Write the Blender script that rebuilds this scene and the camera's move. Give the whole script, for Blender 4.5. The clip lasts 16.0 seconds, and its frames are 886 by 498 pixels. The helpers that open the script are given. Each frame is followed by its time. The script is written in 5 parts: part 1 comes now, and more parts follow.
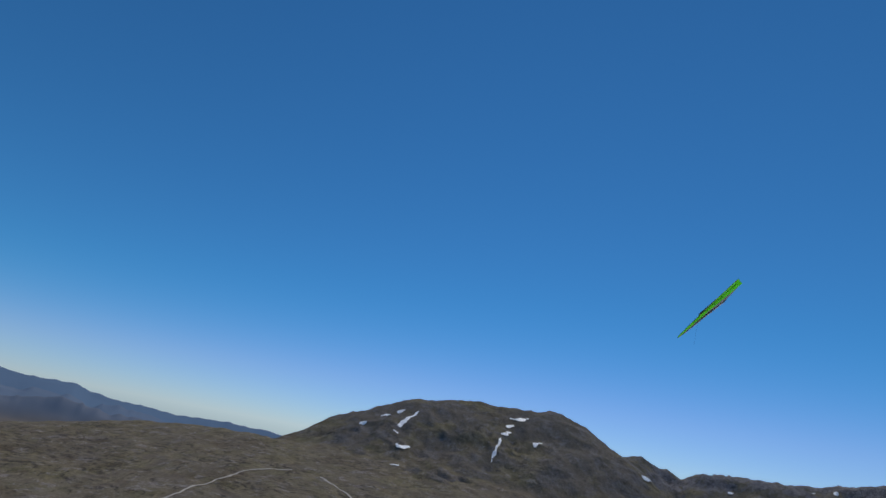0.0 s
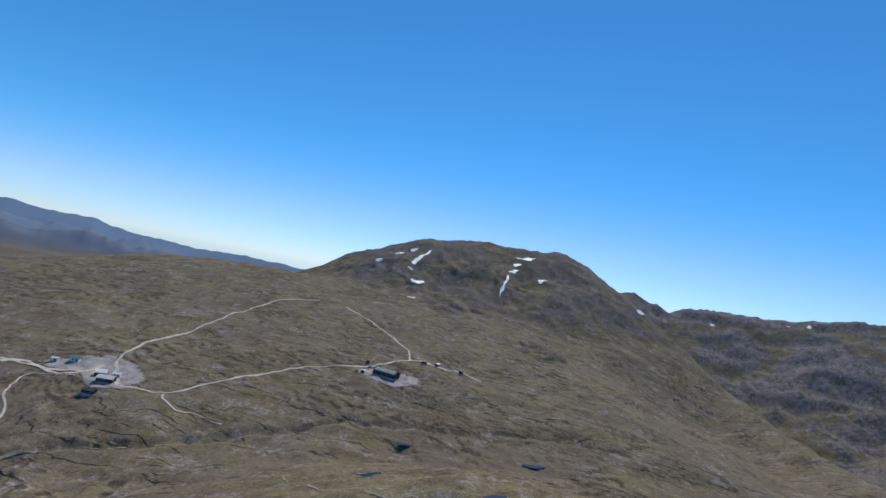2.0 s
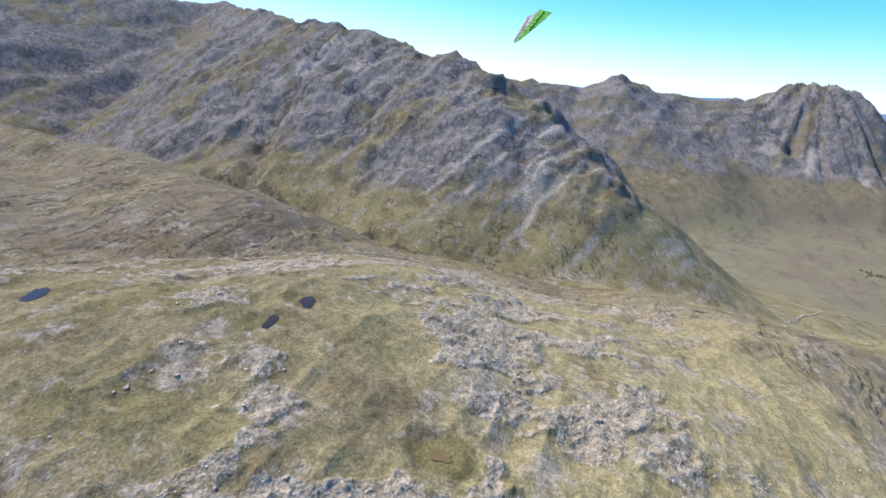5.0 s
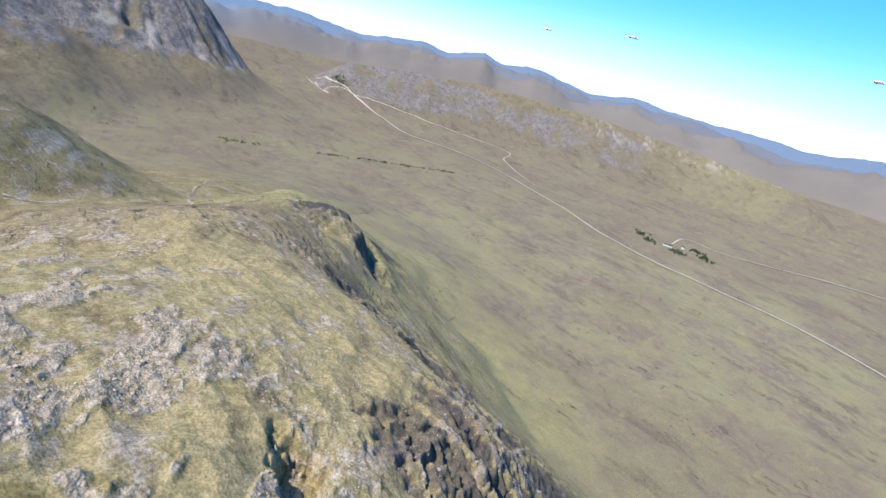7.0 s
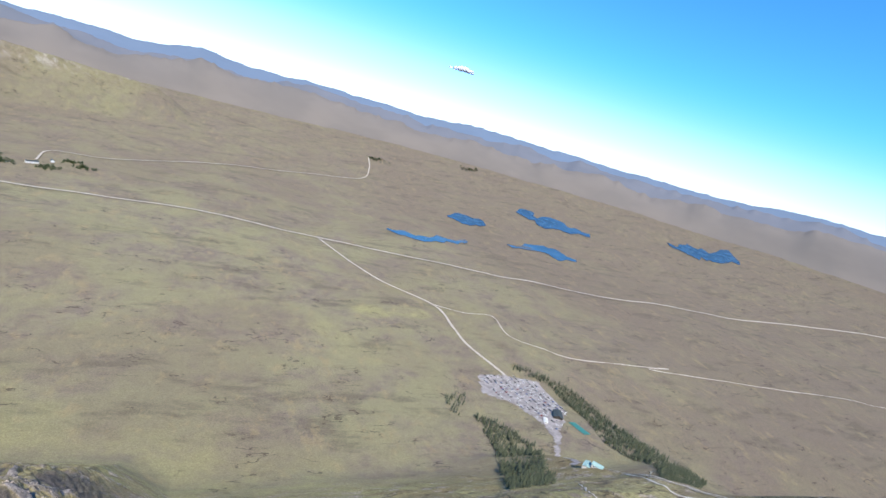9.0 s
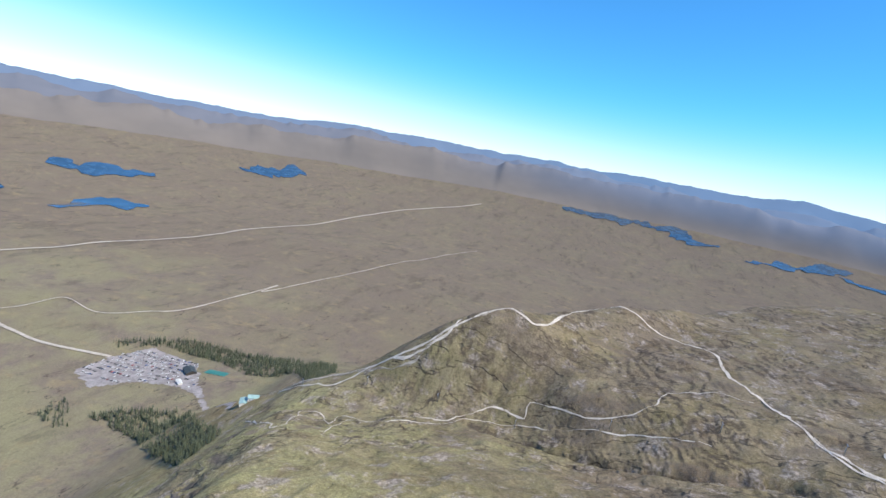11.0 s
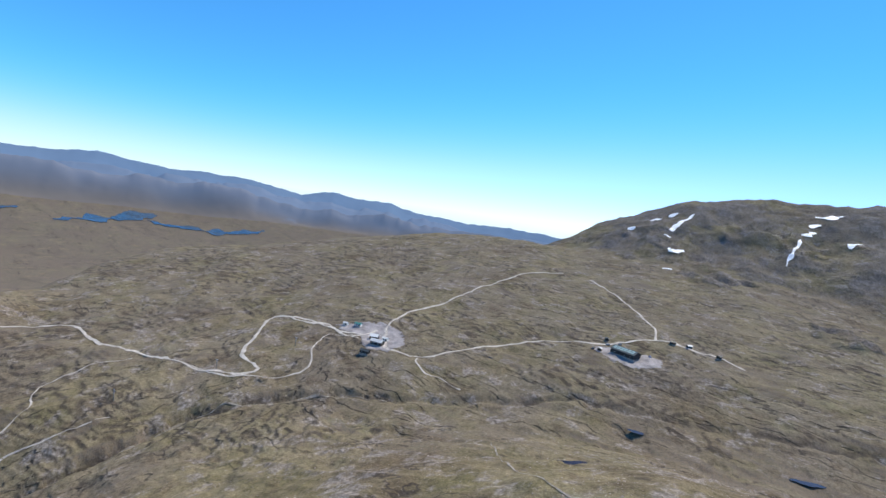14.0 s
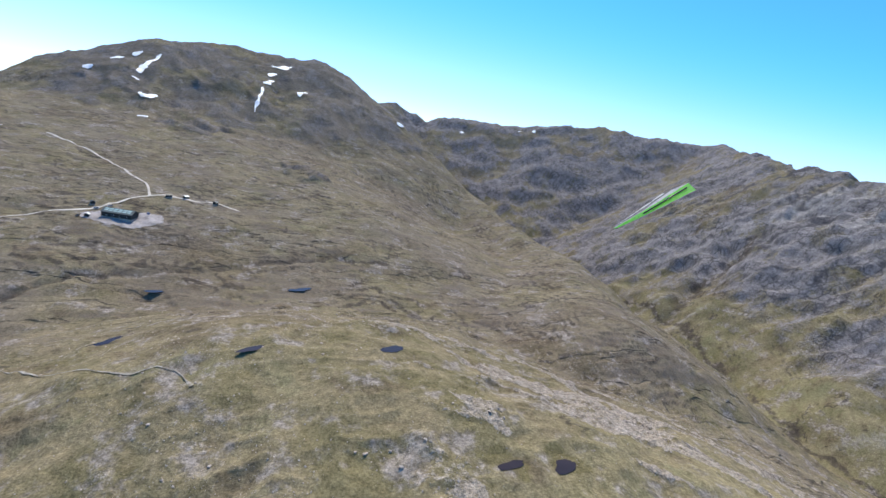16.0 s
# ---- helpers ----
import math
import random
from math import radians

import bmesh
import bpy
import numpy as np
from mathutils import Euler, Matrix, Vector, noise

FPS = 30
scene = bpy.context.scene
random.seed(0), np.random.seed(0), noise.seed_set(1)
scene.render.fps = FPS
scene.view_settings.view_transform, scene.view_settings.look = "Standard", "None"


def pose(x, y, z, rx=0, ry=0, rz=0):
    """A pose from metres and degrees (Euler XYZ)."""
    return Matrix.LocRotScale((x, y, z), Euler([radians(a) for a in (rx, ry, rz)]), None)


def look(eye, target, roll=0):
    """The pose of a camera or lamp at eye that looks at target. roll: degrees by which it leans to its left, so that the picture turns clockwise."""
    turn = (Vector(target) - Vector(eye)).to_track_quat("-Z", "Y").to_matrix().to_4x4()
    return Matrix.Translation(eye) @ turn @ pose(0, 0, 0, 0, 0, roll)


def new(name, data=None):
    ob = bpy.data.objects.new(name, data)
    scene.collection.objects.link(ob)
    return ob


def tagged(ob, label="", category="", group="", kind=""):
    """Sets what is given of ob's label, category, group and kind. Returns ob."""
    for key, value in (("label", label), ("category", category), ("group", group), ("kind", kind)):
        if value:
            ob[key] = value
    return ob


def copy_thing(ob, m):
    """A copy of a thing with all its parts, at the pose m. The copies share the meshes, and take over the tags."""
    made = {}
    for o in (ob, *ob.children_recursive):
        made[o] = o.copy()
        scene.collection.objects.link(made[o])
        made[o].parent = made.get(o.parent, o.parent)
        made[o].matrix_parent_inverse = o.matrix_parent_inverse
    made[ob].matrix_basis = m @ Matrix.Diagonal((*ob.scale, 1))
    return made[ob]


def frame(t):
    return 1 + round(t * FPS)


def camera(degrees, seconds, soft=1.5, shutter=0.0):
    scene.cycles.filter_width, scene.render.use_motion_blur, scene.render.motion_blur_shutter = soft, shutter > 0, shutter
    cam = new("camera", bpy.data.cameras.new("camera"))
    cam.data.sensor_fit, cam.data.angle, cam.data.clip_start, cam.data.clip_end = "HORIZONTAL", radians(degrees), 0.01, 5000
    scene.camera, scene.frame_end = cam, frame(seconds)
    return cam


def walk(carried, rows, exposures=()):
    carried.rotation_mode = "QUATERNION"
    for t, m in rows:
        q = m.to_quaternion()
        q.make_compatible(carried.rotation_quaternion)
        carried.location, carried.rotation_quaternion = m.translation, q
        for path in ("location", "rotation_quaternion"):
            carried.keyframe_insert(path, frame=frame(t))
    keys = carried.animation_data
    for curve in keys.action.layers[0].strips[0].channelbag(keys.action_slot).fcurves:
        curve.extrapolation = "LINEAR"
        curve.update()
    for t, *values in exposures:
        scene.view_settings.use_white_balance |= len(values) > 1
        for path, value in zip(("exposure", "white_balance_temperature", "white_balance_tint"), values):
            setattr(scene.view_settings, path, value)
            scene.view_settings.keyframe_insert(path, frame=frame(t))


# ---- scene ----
cam = camera(83.0, 16.0)
PATH = [
    (0.0, (-0.00, -0.00, -0.00), (-21.01, 90.43, 37.16), 10.84),
    (0.5, (-5.23, -0.98, 0.04), (-32.95, 90.35, 29.90), 12.01),
    (1.0, (-10.25, -2.12, 0.14), (-41.14, 90.09, 23.47), 12.32),
    (1.5, (-15.16, -3.16, 0.35), (-42.12, 92.14, 14.18), 9.89),
    (2.0, (-20.23, -3.84, 0.69), (-37.73, 94.36, 7.75), 11.03),
    (2.5, (-25.80, -3.78, 1.06), (-26.55, 96.21, 1.00), 14.39),
    (3.0, (-31.73, -2.39, 1.42), (-11.87, 95.44, -4.52), 16.31),
    (3.2, (-34.08, -1.38, 1.61), (-6.01, 94.28, -6.24), 12.79),
    (5.3, (-51.89, 26.11, 7.69), (39.95, 42.54, -28.30), 6.99),
    (5.5, (-51.82, 29.32, 7.87), (41.22, 35.08, -28.33), 8.18),
    (6.0, (-50.10, 37.18, 8.17), (40.41, 15.35, -28.29), 9.19),
    (6.5, (-46.66, 44.23, 8.53), (32.43, -3.40, -29.90), 12.19),
    (7.0, (-41.79, 50.57, 8.77), (19.25, -19.85, -27.50), 15.30),
    (7.5, (-35.61, 55.66, 8.85), (1.10, -31.79, -22.85), 15.67),
    (8.0, (-28.39, 59.15, 8.86), (-19.72, -35.48, -22.28), 15.43),
    (8.5, (-20.80, 60.65, 9.05), (-37.65, -33.59, -19.84), 14.38),
    (9.0, (-13.21, 60.56, 9.29), (-54.05, -27.40, -15.08), 15.44),
    (9.5, (-6.14, 58.82, 9.45), (-68.32, -16.94, -10.40), 15.13),
    (9.7, (-3.57, 57.70, 9.53), (-72.14, -12.57, -9.46), 14.38),
    (11.8, (13.02, 36.11, 12.13), (-85.08, 35.97, -7.27), 11.60),
    (12.0, (13.49, 33.81, 12.24), (-84.47, 42.46, -5.89), 12.28),
    (12.5, (13.64, 28.20, 12.46), (-79.88, 59.79, -3.54), 12.46),
    (13.0, (12.13, 23.08, 12.87), (-71.57, 75.51, -2.81), 13.11),
    (13.5, (9.30, 18.52, 13.31), (-61.98, 87.40, 0.07), 11.17),
    (14.0, (5.84, 14.53, 13.68), (-56.26, 92.52, 5.77), 8.19),
    (14.5, (1.97, 11.18, 14.08), (-52.37, 95.02, 9.63), 5.62),
    (15.0, (-2.32, 8.36, 14.40), (-46.97, 97.57, 7.46), 6.17),
    (15.5, (-7.35, 6.68, 14.53), (-29.22, 103.38, 1.47), 5.32),
    (16.0, (-13.10, 7.50, 14.41), (18.79, 99.80, -7.10), 9.89),
]
walk(cam, [(t, look(eye, target, roll)) for t, eye, target, roll in PATH],
     exposures=[(0.0, -1.0), (0.5, -0.82), (1.0, -0.70), (2.0, -0.36), (3.2, 0.06), (5.5, 0.60), (7.5, 0.60), (9.7, 0.48), (12.0, 0.40), (13.3, 0.42), (14.5, 0.12), (15.2, 0.12), (16.0, 0.40)])

# ---------------------------------------------------------------- light
SUN_YAW, SUN_HEIGHT = radians(-6), radians(52)
to_sun = Vector((-math.sin(SUN_YAW) * math.cos(SUN_HEIGHT), math.cos(SUN_YAW) * math.cos(SUN_HEIGHT), math.sin(SUN_HEIGHT)))
world = bpy.data.worlds.new("sky")
scene.world = world
world.use_nodes = True
sky = world.node_tree.nodes.new("ShaderNodeTexSky")
sky.sky_type, sky.sun_disc = "NISHITA", False
sky.sun_elevation, sky.sun_rotation = SUN_HEIGHT, -SUN_YAW
sky.altitude, sky.air_density, sky.dust_density, sky.ozone_density = 1200, 1.0, 0.0, 5.0
# the clear blue above, and the white of the haze where the sky is brightest
sky_parts, whiter = world.node_tree.nodes.new("ShaderNodeSeparateColor"), world.node_tree.nodes.new("ShaderNodeMapRange")
tone, tint = world.node_tree.nodes.new("ShaderNodeMix"), world.node_tree.nodes.new("ShaderNodeMix")
whiter.interpolation_type = "SMOOTHSTEP"
whiter.inputs["From Min"].default_value, whiter.inputs["From Max"].default_value = 3.4, 6.6
tone.data_type, tone.inputs[6].default_value, tone.inputs[7].default_value = "RGBA", (0.38, 1.0, 1.30, 1), (0.78, 0.98, 1.33, 1)
tint.data_type, tint.blend_type, tint.inputs[0].default_value = "RGBA", "MULTIPLY", 1.0
for a, b in ((sky.outputs["Color"], sky_parts.inputs[0]), (sky_parts.outputs["Green"], whiter.inputs["Value"]), (whiter.outputs[0], tone.inputs[0]), (sky.outputs["Color"], tint.inputs[6]),
             (tone.outputs[2], tint.inputs[7]), (tint.outputs[2], world.node_tree.nodes["Background"].inputs["Color"])):
    world.node_tree.links.new(a, b)
world.node_tree.nodes["Background"].inputs["Strength"].default_value = 0.13
sun = new("sun", bpy.data.lights.new("sun", "SUN"))
sun.data.energy, sun.data.angle, sun.data.color = 4.6, radians(0.5), (1.0, 0.93, 0.80)
sun.matrix_world = look((0, 0, 900), Vector((0, 0, 900)) - to_sun)

# ---------------------------------------------------------------- the shape of the land
# <terrain>
CENTRE = (-20.0, 32.0)


class Grain:
    """Smooth random relief in the plane, from a seeded table."""

    def __init__(self, seed):
        self.table = np.random.RandomState(seed).rand(256, 256).astype(np.float32)

    def one(self, x, y):
        xi, yi = np.floor(x).astype(np.int64), np.floor(y).astype(np.int64)
        u, v = x - xi, y - yi
        u, v = u * u * u * (u * (u * 6 - 15) + 10), v * v * v * (v * (v * 6 - 15) + 10)
        a, b, c, d = xi & 255, (xi + 1) & 255, yi & 255, (yi + 1) & 255
        t = self.table
        return ((t[a, c] * (1 - u) + t[b, c] * u) * (1 - v) + (t[a, d] * (1 - u) + t[b, d] * u) * v) * 2 - 1

    def fbm(self, x, y, size, octaves=4, gain=0.5):
        out, amp, k = 0.0, 1.0, 1.0 / size
        for i in range(octaves):
            out = out + amp * self.one(x * k + 17.3 * i, y * k + 9.1 * i)
            amp, k = amp * gain, k * 2.03
        return out

    def ridged(self, x, y, size, octaves=4, gain=0.5):
        out, amp, k = 0.0, 1.0, 1.0 / size
        for i in range(octaves):
            out = out + amp * (0.68 - 2 * np.abs(self.one(x * k + 5.7 * i, y * k + 3.9 * i)))
            amp, k = amp * gain, k * 2.07
        return out


G1, G2, G3, G4 = Grain(3), Grain(8), Grain(21), Grain(40)


def ramp(v, lo, hi):
    t = np.clip((v - lo) / (hi - lo), 0, 1)
    return t * t * (3 - 2 * t)


def along(x, y, line):
    """Distance to a line of points, and the third number of its points at the nearest place."""
    best, value = np.full(np.shape(x), 1e9), np.zeros(np.shape(x))
    for (ax, ay, az), (bx, by, bz) in zip(line, line[1:]):
        dx, dy = bx - ax, by - ay
        s = np.clip(((x - ax) * dx + (y - ay) * dy) / (dx * dx + dy * dy), 0, 1)
        d = np.hypot(x - ax - s * dx, y - ay - s * dy)
        near = d < best
        best, value = np.where(near, d, best), np.where(near, az + s * (bz - az), value)
    return best, value


def spine(x, y, line, slope, round_top=20.0):
    """A ridge along a line of crest points, falling off to both sides."""
    best = np.full(np.shape(x), -1e9)
    for (ax, ay, az), (bx, by, bz) in zip(line, line[1:]):
        dx, dy = bx - ax, by - ay
        s = np.clip(((x - ax) * dx + (y - ay) * dy) / (dx * dx + dy * dy), 0, 1)
        d = np.hypot(x - ax - s * dx, y - ay - s * dy)
        best = np.maximum(best, az + s * (bz - az) - slope * (np.sqrt(d * d + round_top * round_top) - round_top))
    return best


def soft_max(parts, k):
    top = np.max(parts, axis=0)
    return top + k * np.log(sum(np.exp((p - top) / k) for p in parts))


def soft_min(a, b, k):
    return -soft_max([-a, -b], k)


GORGE = [(-130, 368, 2), (-200, 345, 3), (-255, 308, 4), (-310, 265, 5), (-340, 205, 10), (-350, 130, 18), (-378, 50, 26), (-402, -20, 30), (-440, -120, 32), (-500, -250, 20), (-570, -380, 8)]
BURN = [(430, 1040, 6), (560, 800, 8), (575, 592, 9), (545, 470, 10), (500, 331, 10), (492, 236, 10), (480, 60, 10), (476, -30, 10), (575, -180, 9), (720, -420, 7), (980, -800, 5)]
CLEFT = [(590, 600, 8), (652, 630, 16), (690, 625, 16), (770, 660, 10)]
STREAM = [(-402, -30, 2), (-385, 20, 7), (-369, 65, 8), (-357, 98, 8), (-355, 132, 7), (-361, 190, 6), (-334, 239, 5), (-296, 290, 5), (-261, 306, 4),
          (-214, 347, 4), (-171, 379, 4), (-140, 401, 3), (-82, 423, 3), (-13, 457, 2), (42, 477, 2), (90, 482, 1)]
BUTTRESS = [(440, -258, -194), (500, -318, -222), (516, -350, -236), (500, -400, -280), (494, -428, -324)]
OUTCROPS = [(-187, 969, 60), (-320, 1108, 50), (-244, 1052, 55), (9, 777, 50), (-150, 928, 55), (-52, 1156, 60), (-135, 1180, 60)]


def carve(x, y, line, width):
    d, deep = along(x, y, line)
    return deep * np.exp(-(d / width) ** 2)


def land(x, y):
    """Height of the land, and how rocky it is, at the places x, y."""
    r = np.hypot(x - CENTRE[0], y - CENTRE[1])
    wx, wy = x + 13 * G2.fbm(x, y, 150, 3), y + 13 * G3.fbm(x, y, 150, 3)
    moor = -470 + 430 * np.clip((r - 2400) / 2300, 0, 1.1) ** 1.5 + 7 * G1.fbm(x, y, 420, 3)
    # the high plateau with the ski buildings, its edge towards the moor and its fall into the valley
    edge = -10 + 110 * ramp(x, -330, -150) + 0.40 * np.maximum(0, -560 - x)
    plateau = -174 + 0.165 * (wy - 100)
    plateau = soft_min(plateau, -24 - 0.25 * (wy - 1000), 10)
    plateau = soft_min(plateau, -152 + 0.66 * (wy - edge), 20)
    plateau = soft_min(plateau, -140 - 0.42 * (-1060 - wx), 30)
    plateau = soft_min(plateau, -104 - 0.42 * (wx - 190), 25)
    bank = spine(wx, wy, [(-525, -70, -150), (-590, 0, -158), (-665, 75, -143), (-760, 150, -152)], 0.8, 55)
    d1 = (x + 455) * -0.958 + (y + 300) * -0.287
    d2 = (x + 530) * -0.42 + (y + 50) * -0.907
    high = soft_max([plateau, bank], 8)
    high = soft_min(high, -146 + 0.56 * (y + 50) - 0.8 * d1 + 0.8 * (wx - x), 8)
    high = soft_min(high, -142 - 0.75 * d2, 8)
    # near hill, its steep brow, its spur, and the ridge to the saddle
    hill = spine(wx * 0.3 + x * 0.7, wy * 0.3 + y * 0.7, [(10, 175, -66), (60, 105, -64), (105, 45, -84), (160, -20, -106), (225, -45, -117)], 0.40, 45)
    out = y + 92 + 0.7 * (wx - x) - np.minimum(45, 0.9 * np.maximum(0, 45 - x))
    brow = soft_min(hill, soft_max([-124 + 0.82 * out, -430 + 0.14 * (out + 370)], 12), 5)
    spur = spine(wx, wy, [(215, -40, -118), (300, -115, -146), (430, -220, -192), (560, -300, -226)], 0.60, 40)
    beyond, ahead = (x - 235) * -0.644 + (y + 110) * -0.765 - 1.2 * (wx - x), (x - 235) * 0.765 - (y + 110) * 0.644
    spur = soft_min(spur, soft_max([-140 - 0.24 * ahead - 0.75 * beyond, -430 - 0.12 * beyond], 14), 6)
    spur = soft_max([spur, spine(x + 0.5 * (wx - x), y, BUTTRESS, 1.25, 14)], 4)
    # the snow-flecked mountain
    snow_hill = spine(wx, wy, [(-540, 1226, -45), (-470, 1256, 2), (-405, 1278, 40), (-336, 1308, 92), (-265, 1334, 122), (-166, 1379, 143), (-65, 1407, 141), (40, 1406, 148),
                               (92, 1402, 132), (135, 1396, 104), (190, 1376, 64), (266, 1298, 10), (312, 1210, -34), (356, 1090, -76), (384, 979, -96), (398, 862, -114),
                               (396, 700, -122), (310, 450, -114), (240, 330, -106)], 0.5, 40)
    rim_y = (380, 540, 700, 862, 979, 1097, 1215, 1298, 1400)
    east = wx - np.interp(wy, rim_y, (330, 392, 398, 398, 384, 356, 312, 266, 178))
    rim = np.interp(wy, rim_y, (-116, -140, -122, -112, -94, -74, -30, 16, 76)) + 3 * np.maximum(0, 400 - wy)
    snow_hill = soft_min(snow_hill, rim + 8 - 0.9 * east, 10)
    back_ridge = spine(wx, wy, [(330, 2180, 92), (390, 2170, 118), (535, 2138, 74), (650, 2106, 100), (870, 2021, 118), (1000, 1940, 130), (1100, 1885, 160), (1500, 1500, 150)], 0.6, 30)
    # the rocky mountain across the valley
    crags = spine(wx, wy, [(1500, 1500, 150), (1000, 800, 75), (930, 520, 52), (830, 275, 4), (760, 150, -66), (718, 60, -146), (692, 0, -225)], 0.72, 25)
    apron = spine(wx, wy, [(680, -20, -226), (800, -240, -312), (1000, -500, -402)], 0.25, 60)
    apron = soft_min(apron, -352 + 0.45 * (x - 300) + 0.27 * (y + 300), 25)
    far_ridge = spine(wx, wy, [(2200, 760, -20), (2390, 590, -18), (2412, 471, -24), (2530, 340, -42), (2547, 155, 34), (2650, 16, -18), (2738, -216, -34), (2810, -440, -30), (2880, -560, 10)], 0.58, 18)
    far_spurs = np.maximum(spine(wx, wy, [(2547, 155, 20), (2380, 170, -90), (2200, 260, -260)], 0.75, 12), spine(wx, wy, [(2400, 540, -40), (2240, 470, -150), (2120, 420, -260)], 0.7, 12))
    far_spurs = np.maximum(far_spurs, spine(wx, wy, [(2738, -216, -60), (2560, -200, -170), (2440, -180, -270)], 0.7, 14))
    far_ridge = soft_max([far_ridge, far_spurs], 6)
    skirt = spine(wx, wy, [(2250, 250, -365), (2700, -250, -335), (2840, -800, -345)], 0.16, 80)
    tower = spine(wx * 0.4 + x * 0.6, wy * 0.4 + y * 0.6, [(2800, -330, -90), (2850, -430, -45), (2850, -520, 2), (2832, -590, 52), (2812, -670, 66), (2796, -745, 68), (2778, -806, 54)], 1.22, 55)
    north = spine(wx, wy, [(2730, -1880, -215), (2220, -2460, -150), (1655, -2870, -150), (1125, -3115, -180), (450, -3285, -240)], 0.7, 40)
    z = soft_max([moor, high, brow, spur, snow_hill, back_ridge, crags, apron, far_ridge, skirt, tower, north], 8)
    rough = (ramp(crags - moor, 80, 220) * ramp(crags, -205, -120) * ramp(crags - z, -20, -6)
             + 1.2 * ramp(tower - moor, 70, 130) * ramp(tower - z, -25, -8) + 1.35 * ramp(snow_hill, -90, 30) * ramp(snow_hill - z, -20, -6)
             + 0.7 * ramp(back_ridge, -150, 0) * ramp(back_ridge - z, -20, -6) + 1.2 * ramp(x, 1050, 1350) * ramp(north + 40 * G1.fbm(x, y, 300, 3), -415, -310) * ramp(north + 30 * G4.fbm(x, y, 200, 3), -170, -220) * ramp(north - z, -20, -6) + 1.0 * ramp(far_ridge, -345, -270) * ramp(far_ridge - z, -20, -6))
    rough = np.clip(rough + 0.9 * ramp(east, 70, 150) * ramp(wy, 560, 760) * ramp(wy, 2300, 2100) * ramp(x, 1500, 1200), 0, 1)
    z = z - carve(wx, wy, GORGE, 55) - carve(wx, wy, BURN, 26) - carve(wx, wy, CLEFT, 20)
    z = z - carve(x + 4 * G1.fbm(x, y, 20, 3), y + 4 * G2.fbm(x, y, 20, 3), STREAM, 5.0)
    knobs = np.max([ramp(np.hypot((x - a) / c, (y - b) / c) + 0.6 * G3.fbm(x, y, 40, 4), 1.0, 0.4) for a, b, c in OUTCROPS], axis=0)
    rough = np.maximum(rough, knobs)
    z = z + knobs * (2 + 6 * G4.ridged(x, y, 34, 3))
    s, d = 0.42 * x + 0.91 * y, -0.91 * x + 0.42 * y
    z = z + rough * (1 - 0.35 * ramp(y, 650, 850) * ramp(x, 420, 260)) * (7 * G4.ridged(x + 0.3 * wx, y, 120, 4, 0.58) + 7 * G2.ridged(s, d * 0.28, 70, 3, 0.55) * ramp(x, 350, 500) * ramp(x, 2000, 1600))
    # bands of crag across the rocky mountain
    face = rough * ramp(x, 420, 520) * ramp(x, 1500, 1200) * ramp(y, 1000, 700)
    q = z / 30 + 0.9 * G1.fbm(x, y, 90, 3)
    band = 30 * (np.floor(q) + ramp(q - np.floor(q), 0.5, 0.95) - q)
    z = z + face * band * 0.38 * ramp(G3.fbm(x, y, 130, 3), -0.25, 0.35)
    ring = np.arctan2(y + 690, x - 2900)
    z = z + (15 * G3.ridged(ring * 620 + 0.12 * wx, r * 0.2, 110, 3, 0.62) + 7 * G1.ridged(x, y, 70, 3, 0.6)) * ramp(tower - moor, 60, 160) * ramp(tower - z, -45, -15)
    # ribs and gullies down the slopes of the long ridge beside it
    z = z + 9 * G2.ridged(x * 0.35 + 0.2 * wx, y + 0.3 * wx, 150, 4, 0.58) * ramp(far_ridge, -330, -230) * ramp(far_ridge - z, -30, -8)
    # sharper ribs on the rocky mountain
    z = z + rough * ramp(x, 430, 540) * ramp(x, 1600, 1300) * (1.6 * G1.ridged(x, y, 30, 3, 0.6) + 3.4 * G3.ridged(0.9 * x + 0.45 * y, 0.3 * (0.9 * y - 0.45 * x), 40, 3, 0.6))
    hills = ramp(z, -430, -250)
    near = ramp(r, 650, 250)
    z = z + hills * (2.2 * G2.fbm(x, y, 46, 3) + (0.25 + 0.75 * near) * 1.1 * G3.ridged(x, y, 19, 2) + near * 0.22 * G1.ridged(x, y, 6, 2))
    # low steps of worn turf on the plateau and the near hill
    patch = ramp(G4.fbm(x, y, 75, 3), -0.8, 0.0) * ramp(r, 1250, 900) * ramp(r, 170, 330) * ramp(z, -330, -240) * (1 - rough)
    q = z / 2.5 + 1.5 * G3.fbm(x, y, 55, 4)
    part_of = q - np.floor(q)
    z = z + patch * 1.35 * (ramp(part_of, 0.62, 0.92) - part_of)
    hag = patch * ramp(part_of, 0.60, 0.70) * ramp(part_of, 0.96, 0.88) * ramp(G1.fbm(x, y, 33, 3), -0.3, 0.25)
    hag = np.maximum(hag, 0.6 * ramp(np.hypot((x + 465) / 95, (y - 5) / 100) + 0.5 * G2.fbm(x, y, 90, 3) + 0.9 * G3.fbm(0.5 * x + 0.3 * y, 2 * y, 30, 4), 1.0, 0.2))
    # crags below the brow and on the spur
    steep = ramp(hill - brow, 4, 22) * ramp(brow - z, -14, -3) * ramp(z, -300, -210)
    butt = along(x, y, BUTTRESS)[0]
    steep = np.maximum(steep, ramp(butt + 12 * G2.fbm(x, y, 25, 3), 42, 14))
    steep = np.maximum(steep, ramp(out, 26, 6) * ramp(out, -60, -30) * ramp(x, 100, 55) * ramp(x, -60, -20) * ramp(brow - z, -14, -3))
    z = z + steep * 4 * G4.ridged(x, y, 22, 4, 0.5)
